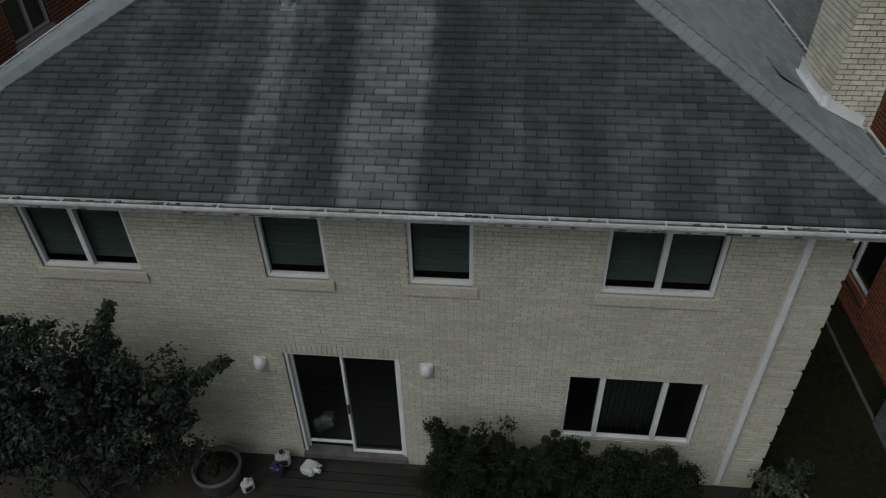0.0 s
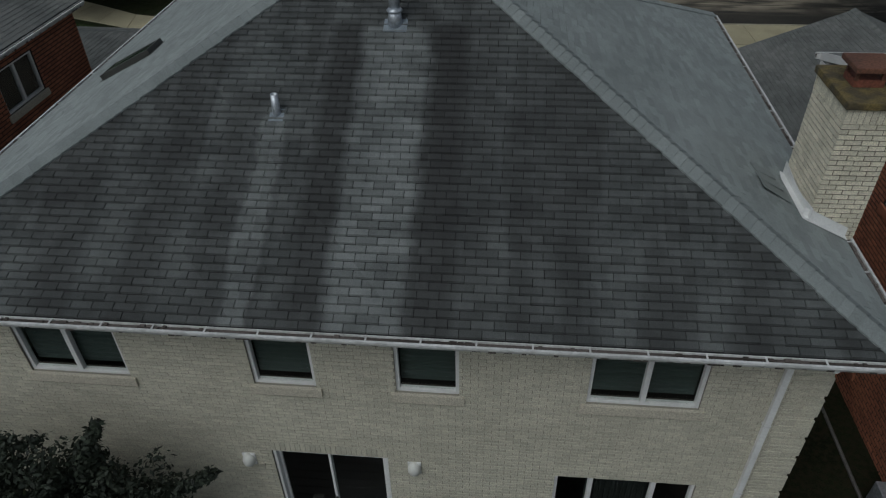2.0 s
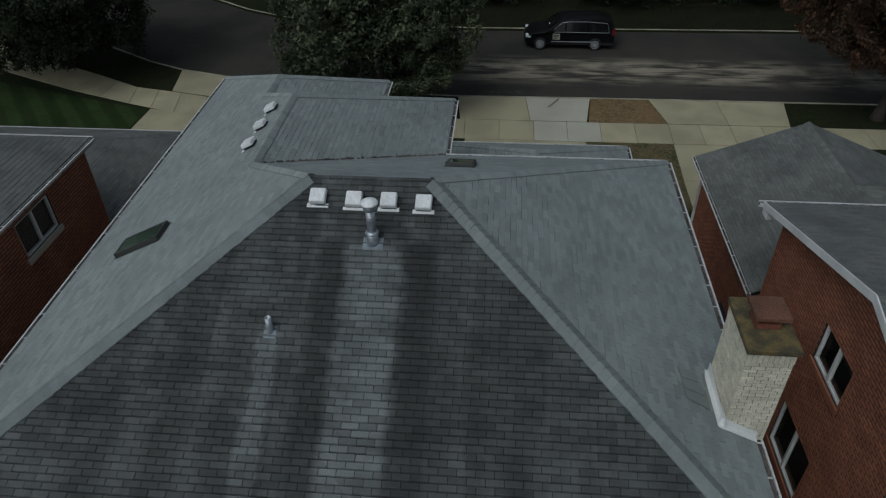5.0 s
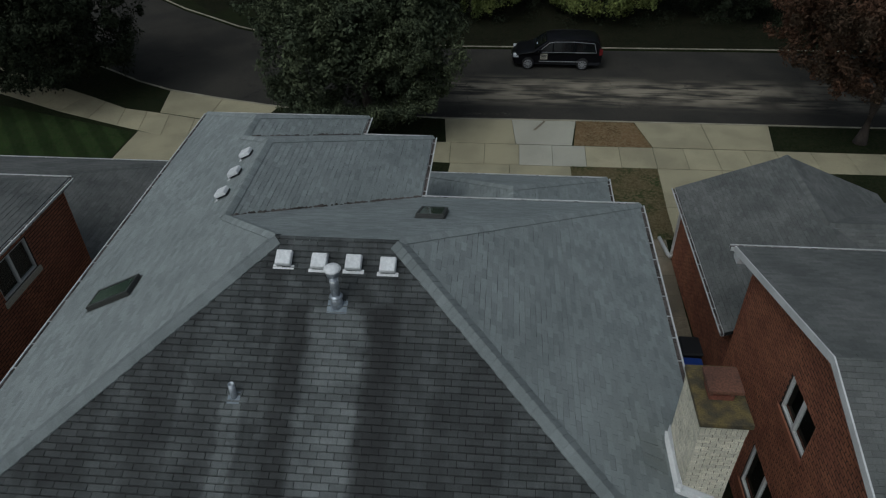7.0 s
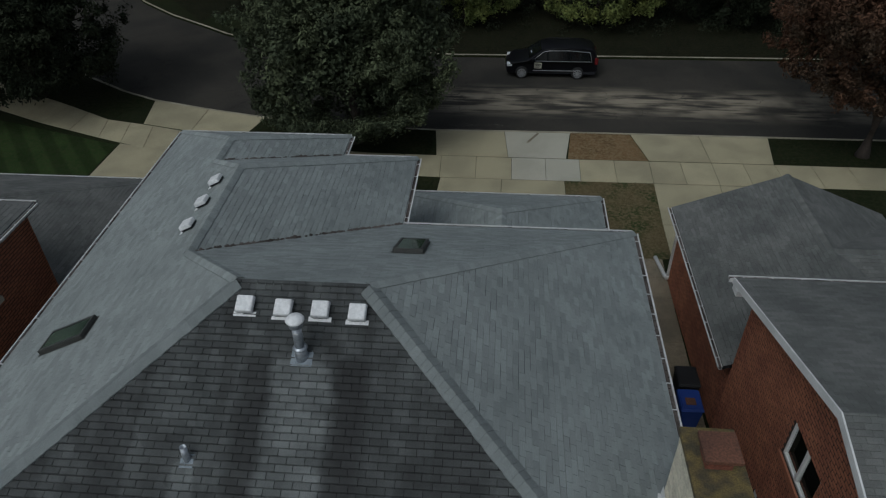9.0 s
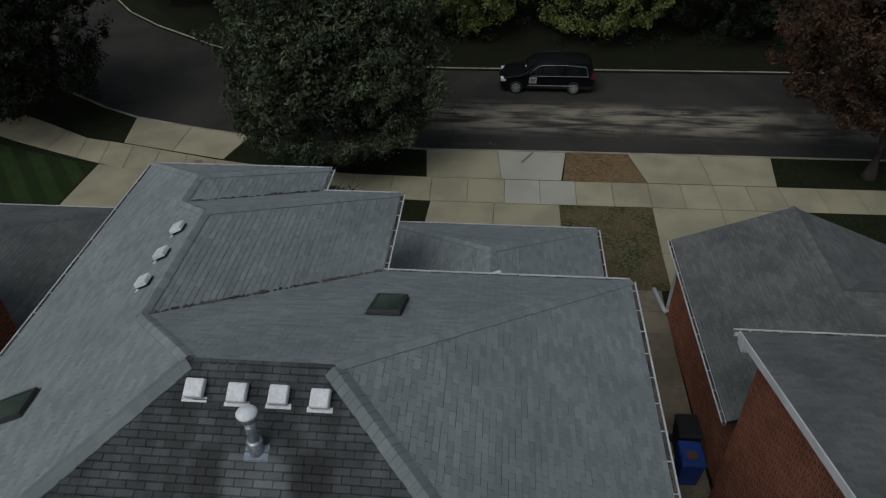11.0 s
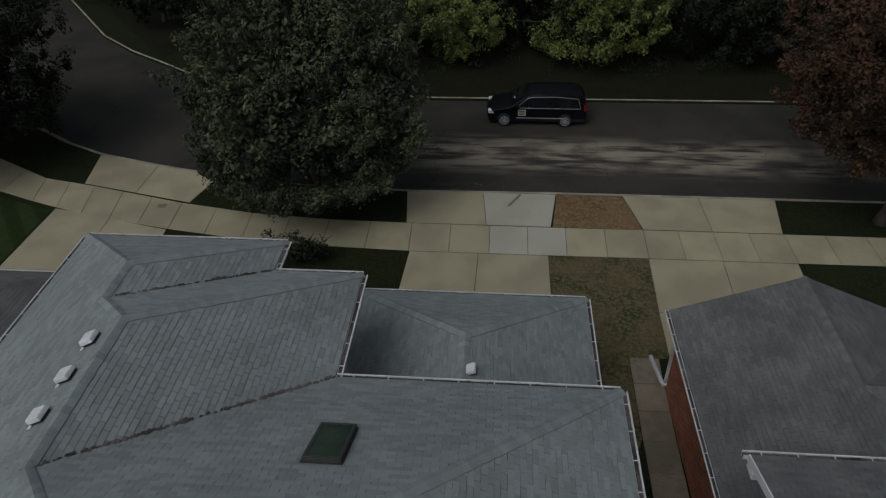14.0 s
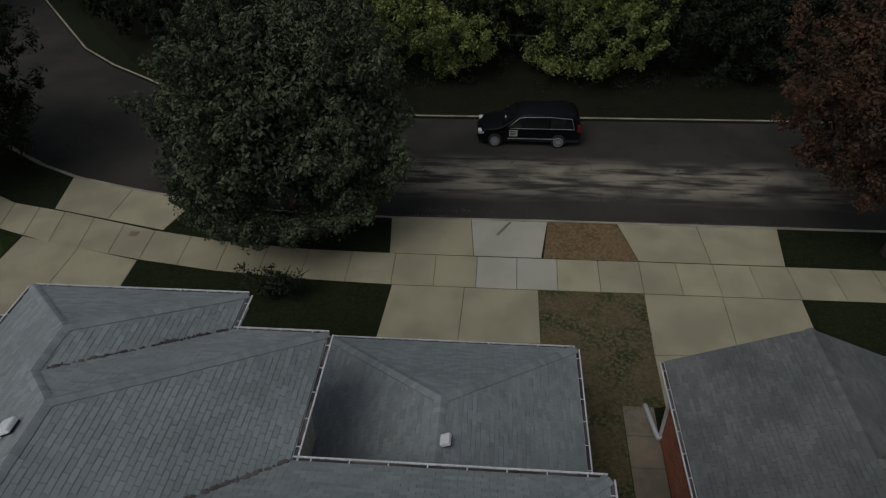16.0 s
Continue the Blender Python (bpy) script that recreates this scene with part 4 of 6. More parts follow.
def valley(a, b, seed):
    """Leaf rot caught along a valley between two slopes."""
    rng = random.Random(seed)
    a, b = Vector(a), Vector(b)
    bm = bmesh.new()
    n = int((b - a).length / 0.05)
    for k in range(n):
        if rng.random() < 0.8:
            c = a.lerp(b, k / n) + Vector((rng.uniform(-0.03, 0.03), rng.uniform(-0.03, 0.03), 0.012))
            r = rng.uniform(0.02, 0.055) * (1.5 if rng.random() < 0.08 else 1)
            add_box(bm, (-r, -r * 0.8, -0.02), (r, r * 0.8, 0.012), 0, Matrix.Translation(c) @ pose(0, 0, 0, 0, 0, rng.uniform(0, 180)))
    tagged(part("valley_debris", bm, "debris", house, "dark leaf rot along the roof valley"), kind="stuff")


valley(rp(0.5, 9.97), rp(-3.0, 6.47), 5)
valley(rp(-1.6, 13.14), rp(-4.05, 10.69), 6)

# ---- garage wing of the main house ----
GAR = [hip_roof(-0.3, 6.3, 4.0, 16.16, 2.6, SL)]
garage = thing("garage", "attached single-storey garage with a hipped shingle roof", "garage")
GLIM = [(0, 1, -9.56), (1, 0, 0.3)]
shingle_roof(garage, GAR, lambda i, k: "shingle", limit=GLIM, shear=SHEAR)


def gz(x, y):
    return (x, y, roof_z(x, y, GAR, SHEAR))


for a, b in ((gz(-0.3, 16.16), gz(3.0, 12.86)), (gz(6.3, 16.16), gz(3.0, 12.86))):
    ridge_caps(garage, a, b, "shingle", SL * 0.7, SL * 0.7, "hip_cap")
ridge_caps(garage, gz(3.0, 12.86), gz(3.0, 9.6), "shingle", SL, SL)
for (ax, ay), (bx, by) in (((6.3, 10.0), (6.3, 16.16)), ((6.3, 16.16), (-0.3, 16.16)), ((-0.3, 16.16), (-0.3, 12.72))):
    gutter_run(garage, (ax, ay, 2.58 + SHEAR * ay), (bx, by, 2.58 + SHEAR * by))
wall_panel("wall_right", garage, plane_at((5.85, 9.8, -0.4), (0, 1, 0), (1, 0, 0)), 5.9, 3.0, [], "mortar")
wall_panel("wall_front", garage, plane_at((5.85, 15.7, -0.4), (-1, 0, 0), (0, 1, 0)), 5.2, 3.0, [(0.6, 4.6, 0.1, 2.4)], "mortar")
bm = bmesh.new()
for k in range(4):
    add_box(bm, (1.25, 15.52, -0.28 + k * 0.57), (5.25, 15.58, 0.28 + k * 0.57), 0.01)
part("garage_door", bm, "white", garage, "white sectional garage door")
downspout(house, [(0.75, 9.62, 5.6), (0.75, 9.62, 3.0)])


# ---- chimney ----
CH_BRICK = (0.2, 0.071, 0.015)


def chimney():
    c = thing("chimney", "cream brick chimney with a mossy concrete crown and clay flue", "chimney")
    x0, x1, y0, y1, top = 5.58, 6.24, 1.75, 2.8, 7.53
    part("core", box((x0 + 0.01, y0 + 0.01, 0.0), (x1 - 0.01, y1 - 0.01, top)), "mortar_dark", c)
    faces = (((x0, y0, 0), (1, 0, 0), (0, -1, 0), x1 - x0, 1), ((x0, y1, 0), (0, -1, 0), (-1, 0, 0), y1 - y0, 2), ((x1, y0, 0), (0, 1, 0), (1, 0, 0), y1 - y0, 3), ((x1, y1, 0), (-1, 0, 0), (0, 1, 0), x1 - x0, 4))
    for o, u, n, w, seed in faces:
        side = new("face")
        side.parent = c
        o = Vector(o) + Vector(n) * -0.01
        k = 0
        while (k + 1) * 0.075 < w + 0.02:
            sb = box((k * 0.075 + 0.004, top - 0.2, -0.02), (k * 0.075 + 0.071, top - 0.005, 0.008), 0.003)
            bmesh.ops.transform(sb, matrix=plane_at(o, u, n), verts=sb.verts)
            part("soldier_brick", sb, "chimney_brick", side)
            k += 1
        base = top - 0.2 - CH_BRICK[1] * (27 if seed in (1, 2) else 50)
        verts, fs = brick_courses(plane_at(o + Vector((0, 0, base)), u, n), w, top - 0.199 - base, [], seed=seed + 50, proud=0.011, size=CH_BRICK)
        n_each = len(verts) // 8
        for q in range(n_each):
            sub = [v - verts[q * 8] for v in verts[q * 8:q * 8 + 8]]
            b = from_lists("brick", [tuple(v) for v in sub], [(0, 1, 2, 3), (0, 4, 5, 1), (1, 5, 6, 2), (2, 6, 7, 3), (3, 7, 4, 0)], "chimney_brick", side)
            b.location = verts[q * 8]
    part("crown", box((x0 - 0.045, y0 - 0.045, top), (x1 + 0.05, y1 + 0.045, top + 0.095), 0.022), "moss", c, "mossy yellow-brown concrete crown")
    part("flue", box((x0 + 0.16, y0 + 0.4, top + 0.08), (x1 - 0.14, y0 + 0.74, top + 0.19), 0.02), "terracotta", c)
    for dx in (0.18, x1 - x0 - 0.18):
        for dy in (0.42, 0.7):
            part("cover_leg", box((x0 + dx - 0.02, y0 + dy - 0.02, top + 0.18), (x0 + dx + 0.02, y0 + dy + 0.02, top + 0.31), 0.004), "rust", c)
    part("flue_cover", box((x0 + 0.1, y0 + 0.32, top + 0.3), (x1 - 0.06, y0 + 0.82, top + 0.37), 0.02), "rust", c, "rust-brown flue cover")
    bm = bmesh.new()
    add_prism(bm, [(0.008, -0.03), (0.014, -0.03), (0.014, 0.02), (0.11, 0.016), (0.11, 0.026), (0.022, 0.032), (0.02, 0.15), (0.008, 0.15)],
              (x0 - 0.09, y0, roof_z(x0 - 0.09, y0)), (6.12, y0, roof_z(6.11, y0)))
    bmesh.ops.recalc_face_normals(bm, faces=bm.faces)
    part("front_flashing", bm, "white", c, "white-painted front flashing")
    bm = bmesh.new()
    z = roof_z(x0, 2.3)
    rings = []
    for k, rise in enumerate((0.2, 0.18, 0.15, 0.15, 0.17, 0.2, 0.24)):
        y = y0 - 0.09 + (y1 - y0 + 0.12) * k / 6
        flat = 0.11 if k < 6 else 0.07
        rings.append([bm.verts.new((x0 + u, y, z + v)) for u, v in ((-0.012, -0.03), (-0.012, rise), (-0.022, rise), (-0.026, 0.05), (-flat, 0.07), (-flat, 0.05), (-0.03, 0.02))])
    for p, q in zip(rings, rings[1:]):
        for k in range(7):
            bm.faces.new((p[k], p[(k + 1) % 7], q[(k + 1) % 7], q[k]))
    bm.faces.new(rings[0][::-1])
    bm.faces.new(rings[-1])
    bmesh.ops.recalc_face_normals(bm, faces=bm.faces)
    part("side_flashing", bm, "white", c, "white-painted side flashing with a curled edge")
    return c


chimney()


# ---- things on the roof ----
def on_slope(x, y, facing):
    """A pose on the main roof at a plan place; facing is the way the slope drops."""
    ang = math.atan(SL)
    n = {"B": Vector((0, -math.sin(ang), math.cos(ang))), "L": Vector((-math.sin(ang), 0, math.cos(ang))), "F": Vector((0, math.sin(ang), math.cos(ang))), "R": Vector((math.sin(ang), 0, math.cos(ang)))}[facing]
    down = {"B": Vector((0, -math.cos(ang), -math.sin(ang))), "L": Vector((-math.cos(ang), 0, -math.sin(ang))), "F": Vector((0, math.cos(ang), -math.sin(ang))), "R": Vector((math.cos(ang), 0, -math.sin(ang)))}[facing]
    right = (-down).cross(n)
    m = Matrix((right, -down, n)).transposed().to_4x4()
    return m


bm = bmesh.new()
for k in range(3):
    lift = on_slope(0, 0, "R")
    lift.translation = Vector((5.2, 2.05 + 0.24 * k, roof_z(5.2, 2.1) + 0.012))
    add_box(bm, (-0.11, -0.22 + 0.05 * k, 0.0), (0.11, 0.24, 0.014), 0.004, lift @ pose(0, 0, 0.01, 4 - 2 * k, 3, 4 * k - 3))
tagged(part("roof_patch", bm, "shingle"), "curled patch of replacement shingles beside the chimney", "roof patch")



def box_vent():
    """A slant-back box vent: a flange under the shingles and a hood with rounded corners on a throat."""
    v = thing("roof_vent", "white aluminium box vent on the shingle roof", "roof vent", "box vents")
    part("flange", box((-0.185, -0.18, 0.008), (0.185, -0.1, 0.022), 0.004), "ventwhite", v)
    part("throat", box((-0.125, -0.13, 0.018), (0.125, 0.14, 0.09), 0.01), "black_plastic", v, "dark screened throat")
    bm = bmesh.new()
    add_box(bm, (-0.15, -0.145, 0.055), (0.15, 0.15, 0.15), 0)
    for w in bm.verts:
        if w.co.z > 0.12:
            w.co.x *= 0.9
            w.co.y = w.co.y * 0.92
    bmesh.ops.bevel(bm, geom=list(bm.edges), offset=0.03, segments=3, affect="EDGES", profile=0.6)
    part("hood", bm, "ventwhite", v)
    return v


first = box_vent()
spots = [(-1.11, 4.36, "B"), (-0.48, 4.33, "B"), (0.12, 4.33, "B"), (0.72, 4.31, "B"), (-3.45, 7.5, "L"), (-3.45, 8.35, "L"), (-3.45, 9.2, "L")]
for k, (x, y, f) in enumerate(spots):
    m = on_slope(x, y, f)
    m.translation = Vector((x, y, roof_z(x, y) + 0.005))
    if k == 0:
        first.matrix_basis = m
    else:
        copy_thing(first, m)
m = on_slope(0, 0, "L")
m.translation = Vector((3.2, 11.75, roof_z(3.2, 11.75, GAR) + 0.005))
copy_thing(first, m)


def vent_stack():
    s = thing("flue_stack", "galvanised flue pipe with a round rain cap and flashing collar", "flue pipe", place=(-0.08, 3.66, roof_z(-0.08, 3.66)))
    ang = math.degrees(math.atan(SL))
    part("flashing_plate", box((-0.16, -0.16, 0.012), (0.18, 0.1, 0.024), 0.004, pose(0, 0, 0, ang)), "lead", s)
    part("cone", turned([(0.11, -0.04), (0.1, 0.1), (0.085, 0.2)], 24), "zinc", s)
    part("storm_collar", turned([(0.115, 0.19), (0.12, 0.2), (0.08, 0.24)], 24), "zinc", s)
    part("pipe", turned([(0.075, 0.1), (0.075, 0.72)], 24), "zinc", s)
    part("cap_band", turned([(0.108, 0.66), (0.112, 0.68), (0.112, 0.73), (0.1, 0.75)], 24), "zinc", s)
    part("rain_cap", turned([(0.14, 0.77), (0.145, 0.785), (0.13, 0.81), (0.08, 0.84), (0.02, 0.855)], 28), "ventwhite", s)
    bm = bmesh.new()
    for k in range(6):
        t = k * math.pi / 3
        add_box(bm, (-0.006, -0.012, 0.72), (0.006, 0.012, 0.79), 0, pose(0.105 * math.cos(t), 0.105 * math.sin(t), 0, 0, 0, math.degrees(t)))
    part("cap_strap", bm, "zinc", s)
    part("sticker", box((-0.035, -0.08, 0.54), (0.03, -0.073, 0.565)), "white", s)


vent_stack()
pipe = thing("vent_pipe", "short galvanised plumbing vent pipe in a lead flashing", "vent pipe", place=(-1.53, 2.2, roof_z(-1.53, 2.2)))
part("flashing_plate", box((-0.1, -0.12, 0.012), (0.1, 0.08, 0.022), 0.004, pose(0, 0, 0, math.degrees(math.atan(SL)))), "lead", pipe)
part("pipe", turned([(0.06, -0.04), (0.055, 0.06), (0.05, 0.3), (0.043, 0.3), (0.043, 0.12)], 18), "zinc", pipe)


def skylight(label, x, y, facing, w, h, tilt=0.0):
    s = thing("skylight", label, "skylight", "skylights")
    m = on_slope(x, y, facing)
    m.translation = Vector((x, y, roof_z(x, y)))
    s.matrix_basis = m
    bm = bmesh.new()
    for lo, hi in (((-w / 2, -h / 2, -0.02), (w / 2, -h / 2 + 0.05, 0.1)), ((-w / 2, h / 2 - 0.06, -0.02), (w / 2, h / 2, 0.1)), ((-w / 2, -h / 2 + 0.06, -0.02), (-w / 2 + 0.06, h / 2 - 0.06, 0.1)), ((w / 2 - 0.06, -h / 2 + 0.06, -0.02), (w / 2, h / 2 - 0.06, 0.1))):
        add_box(bm, lo, hi, 0.008)
    part("curb_frame", bm, "sky_frame", s)
    bm = box((-w / 2 + 0.05, -h / 2 + 0.05, 0.072), (w / 2 - 0.05, h / 2 - 0.05, 0.09), 0.004)
    part("pane", bm, "sky_pane", s, "green-tinted glazing")
    part("flashing", box((-w / 2 - 0.03, -h / 2 - 0.04, 0.012), (w / 2 + 0.03, h / 2 + 0.03, 0.02), 0.002), "sky_frame", s)


skylight("dark-framed skylight with green-tinted glazing on the side slope", -5.02, 5.03, "L", 0.56, 1.12)
skylight("dark-framed skylight with green-tinted glazing on the front slope", 1.14, 7.55, "F", 0.6, 1.2)


# ---- neighbouring house with the gable ----
NSL = 0.3
NB = [hip_roof(8.36, 30.0, -1.3, 9.08, 5.33, NSL, "BF")]
neighbour = thing("house", "red brick house with white rake boards and a grey gable roof", "house", "neighbouring houses")
shingle_roof(neighbour, NB, lambda i, k: "shingle_nb", limit=[(-1, 0, 18.0)])
GABLE = plane_at((8.74, 8.6, -0.3), (0, -1, 0), (-1, 0, 0))
g_top = lambda u: 5.33 + 0.3 + NSL * min(u + 0.48, 9.9 - u) - 0.14
g_holes = [(3.15, 4.53, 4.13, 5.13), (2.8, 4.55, 1.0, 2.4), (6.6, 7.9, 4.13, 5.13)]
wall_gable = wall_panel("wall_gable", neighbour, GABLE, 9.4, 5.45, g_holes, "red_mortar", top=g_top)
for k, (a, b, c, d) in enumerate(g_holes):
    window_unit(neighbour, GABLE, a, b, c, d, (0, 0.5, 1), shade=False, sill_mat="red")
wall_panel("wall_front", neighbour, plane_at((18.0, 8.6, -0.3), (-1, 0, 0), (0, 1, 0)), 9.26, 5.4, [], "red_mortar")
for y0, y1 in ((9.08, 3.89), (-1.3, 3.89)):
    bm = bmesh.new()
    a, b = Vector((8.34, y0, 5.33)), Vector((8.34, y1, 5.33 + NSL * 5.19))
    s = -1 if y0 > y1 else 1
    add_prism(bm, [(0, 0.02), (s * 0.03, 0.02), (s * 0.03, -0.15), (0, -0.15)], a, b)
    part("rake_board", bm, "white", neighbour, "white rake board")
    bm = bmesh.new()
    add_prism(bm, [(s * 0.03, -0.14), (s * 0.4, -0.14), (s * 0.4, -0.12), (s * 0.03, -0.12)], a, b)
    part("rake_soffit", bm, "white", neighbour)
gutter_run(neighbour, (18.0, 9.08, 5.31), (8.26, 9.08, 5.31))
part("eave_return", box((8.36, 8.75, 5.05), (8.72, 9.06, 5.2), 0.01), "white", neighbour)

# Added dark panel that stops sky showing through the gable windows.
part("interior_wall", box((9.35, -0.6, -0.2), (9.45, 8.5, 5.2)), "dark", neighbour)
NG = [hip_roof(8.66, 15.36, 8.9, 16.06, 2.62, 0.41, "LR"), hip_roof(11.0, 30.0, 8.8, 15.5, 2.62, 0.41, "BF")]
nb_garage = thing("garage", "neighbouring red brick garage under a weathered grey gable roof", "garage")
shingle_roof(nb_garage, [NG[0], dict(rect=[(12.01, 8.8), (30.0, 8.8), (30.0, 15.5), (12.01, 15.5)], planes=NG[1]["planes"], ez=2.62, slope=0.41)], lambda i, k: "shingle_nb", limit=[(-1, 0, 19.0)])
ridge_caps(nb_garage, (12.01, 16.06, 3.99), (12.01, 12.15, 3.99), "shingle_nb", 0.41, 0.41)
ridge_caps(nb_garage, (12.01, 12.15, 3.99), (19.0, 12.15, 3.99), "shingle_nb", 0.41, 0.41)
gutter_run(nb_garage, (8.66, 16.06, 2.6), (8.66, 8.9, 2.6))
NGW = plane_at((9.0, 15.8, -0.35), (0, -1, 0), (-1, 0, 0))
nb_side = wall_panel("wall_side", nb_garage, NGW, 6.9, 2.9, [], "red_mortar")
wall_panel("wall_front", nb_garage, plane_at((15.0, 15.8, -0.35), (-1, 0, 0), (0, 1, 0)), 6.0, 2.9, [], "red_mortar", top=lambda u: 2.95 + 0.41 * min(u + 0.36, 6.36 - u) - 0.1)
sp = downspout(nb_garage, [(8.93, 15.7, 2.5), (8.93, 15.7, 0.0)])
bm = bmesh.new()
add_tube(bm, [(8.93, 15.7, 0.0), (8.93, 15.72, -0.14), (8.9, 15.95, -0.2), (8.75, 17.02, -0.22)], 0.07, 10)
part("outlet", bm, "white", sp, "white downspout extension lying on the path")

# ---- neighbouring house on the other side ----
LH = [hip_roof(-22.0, -9.12, -3.0, 10.4, 5.83, 0.45)]
left_house = thing("house", "red brick house with a grey hipped roof and stone sills", "house", "neighbouring houses")
shingle_roof(left_house, LH, lambda i, k: "shingle_nb", limit=[(1, 0, 15.0), (0, 1, -1.0)])
LW = plane_at((-9.3, 1.0, -0.3), (0, 1, 0), (1, 0, 0))
l_holes = [(5.83, 7.25, 4.75, 5.7), (1.6, 3.0, 4.75, 5.7)]
wall_left_side = wall_panel("wall_side", left_house, LW, 9.2, 6.0, l_holes, "red_mortar")
for a, b, c, d in l_holes:
    window_unit(left_house, LW, a, b, c, d, (0, 0.5, 1), shade=False)
wall_panel("wall_front", left_house, plane_at((-9.3, 10.2, -0.3), (-1, 0, 0), (0, 1, 0)), 8, 6.0, [], "red_mortar")
gutter_run(left_house, (-9.12, -1.0, 5.81), (-9.12, 10.4, 5.81))
gutter_run(left_house, (-9.12, 10.4, 5.81), (-16.0, 10.4, 5.81))
# Added dark panel behind the side windows; blocks sky from the open back.
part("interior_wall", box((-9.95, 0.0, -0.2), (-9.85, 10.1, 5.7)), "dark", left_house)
LG = [hip_roof(-18.0, -9.3, 8.0, 16.45, 2.8, 0.4)]
left_garage = thing("garage", "neighbouring single-storey garage with a grey hipped shingle roof", "garage")
shingle_roof(left_garage, LG, lambda i, k: "shingle_nb", limit=[(0, 1, -10.2)])
ridge_caps(left_garage, (-9.3, 16.45, 2.8), (-13.5, 12.25, 4.48), "shingle_nb", 0.28, 0.28, "hip_cap")
gutter_run(left_garage, (-9.3, 10.4, 2.78), (-9.3, 16.45, 2.78))
gutter_run(left_garage, (-9.3, 16.45, 2.78), (-18, 16.45, 2.78))
wall_panel("wall_side", left_garage, plane_at((-9.7, 10.4, -0.4), (0, 1, 0), (1, 0, 0)), 5.6, 3.1, [], "red_mortar")
wall_panel("wall_front", left_garage, plane_at((-9.7, 16.0, -0.4), (-1, 0, 0), (0, 1, 0)), 8, 3.1, [], "red_mortar")


# ---- trees and shrubs ----
def leaf_cloud(name, parent, clumps, per, size, mat, seed, spread=0.45, spray=0.0):
    """Many small bent leaves round the given clump centres (x, y, z, radius). spray: how far a clump is drawn out into an upward twig."""
    rng = np.random.default_rng(seed)
    c = np.array(clumps)
    n = len(c) * per
    which = np.repeat(np.arange(len(c)), per)
    d = rng.normal(size=(n, 3))
    d /= np.linalg.norm(d, axis=1, keepdims=True)
    r = rng.random(n) ** 0.45
    axis = (c[:, :3] - c[:, :3].mean(0)) / (np.abs(c[:, :3] - c[:, :3].mean(0)).max(0) + 0.01) * 0.9 + rng.normal(size=(len(c), 3)) * 0.4
    axis[:, 2] = np.abs(axis[:, 2]) + 0.8
    axis /= np.linalg.norm(axis, axis=1, keepdims=True)
    along = rng.uniform(-0.8, 1.5, n) * spray
    thin = 1.0 / (1.0 + 0.75 * spray) * (1 - 0.3 * np.clip(along, 0, 1.5) / 1.5)
    pos = c[which, :3] + d * (r * c[which, 3] * thin)[:, None] * np.array((1, 1, 0.75)) + axis[which] * (along * c[which, 3])[:, None]
    out = d + rng.normal(size=(n, 3)) * spread + np.array((0, 0, 0.5))
    out /= np.linalg.norm(out, axis=1, keepdims=True)
    t = np.cross(out, rng.normal(size=(n, 3)))
    t /= np.linalg.norm(t, axis=1, keepdims=True)
    b = np.cross(out, t)
    s = size * rng.uniform(0.6, 1.35, n)[:, None]
    v = np.stack([pos - t * s, pos - b * s * 0.45 + out * s * 0.1, pos + t * s, pos + b * s * 0.45 + out * s * 0.1], 1).reshape(-1, 3)
    me = bpy.data.meshes.new(name)
    me.vertices.add(len(v))
    me.vertices.foreach_set("co", v.ravel())
    me.loops.add(4 * n)
    me.loops.foreach_set("vertex_index", np.arange(4 * n))
    me.polygons.add(n)
    me.polygons.foreach_set("loop_start", np.arange(0, 4 * n, 4))
    me.update(calc_edges=True)
    return mesh_part(name, me, mat, parent)


def crown_clumps(centre, radii, count, clump, seed, hollow=0.35, lumps=5, taper=0.0, skirt=0):
    """Clump centres on the skins of a dozen overlapping boughs, with shoots standing out of their tops."""
    rng = random.Random(seed)
    centre, radii = Vector(centre), Vector(radii)
    boughs = []
    for k in range(lumps * 4):
        d = Vector((rng.gauss(0, 1), rng.gauss(0, 1), rng.gauss(-0.05, 0.8))).normalized()
        if d.z < -0.85:
            d.z *= -0.5
        far = rng.uniform(0.45, 0.66)
        boughs.append((centre + Vector((d.x * radii.x, d.y * radii.y, d.z * radii.z)) * far, rng.uniform(0.36, 0.48)))
    boughs.append((centre - Vector((0, 0, radii.z * 0.1)), 0.5))
    out = []
    for k in range(count):
        c, f = boughs[k % len(boughs)]
        d = Vector((rng.gauss(0, 1), rng.gauss(0, 1), rng.gauss(0.2, 1))).normalized()
        r = f * (hollow + (1 - hollow) * rng.random() ** 0.35)
        p = c + Vector((d.x * radii.x, d.y * radii.y, d.z * radii.z)) * r
        size = clump * rng.uniform(0.5, 1.15)
        if d.z > 0.55 and rng.random() < 0.5:
            p.z += radii.z * rng.uniform(0.02, 0.1)
            size *= 0.5
        wide = 1 - taper * (p.z - centre.z) / radii.z
        out.append((centre.x + (p.x - centre.x) * wide, centre.y + (p.y - centre.y) * wide, p.z, size))
    for k in range(skirt):
        t, far = rng.uniform(0, 2 * math.pi), 0.74 * math.sqrt(rng.uniform(0.05, 1))
        out.append((centre.x + radii.x * far * math.cos(t), centre.y + radii.y * far * math.sin(t), centre.z - radii.z * (0.84 - 0.5 * far * far - 0.1 * rng.random()), clump * rng.uniform(0.6, 1.1)))
    return out


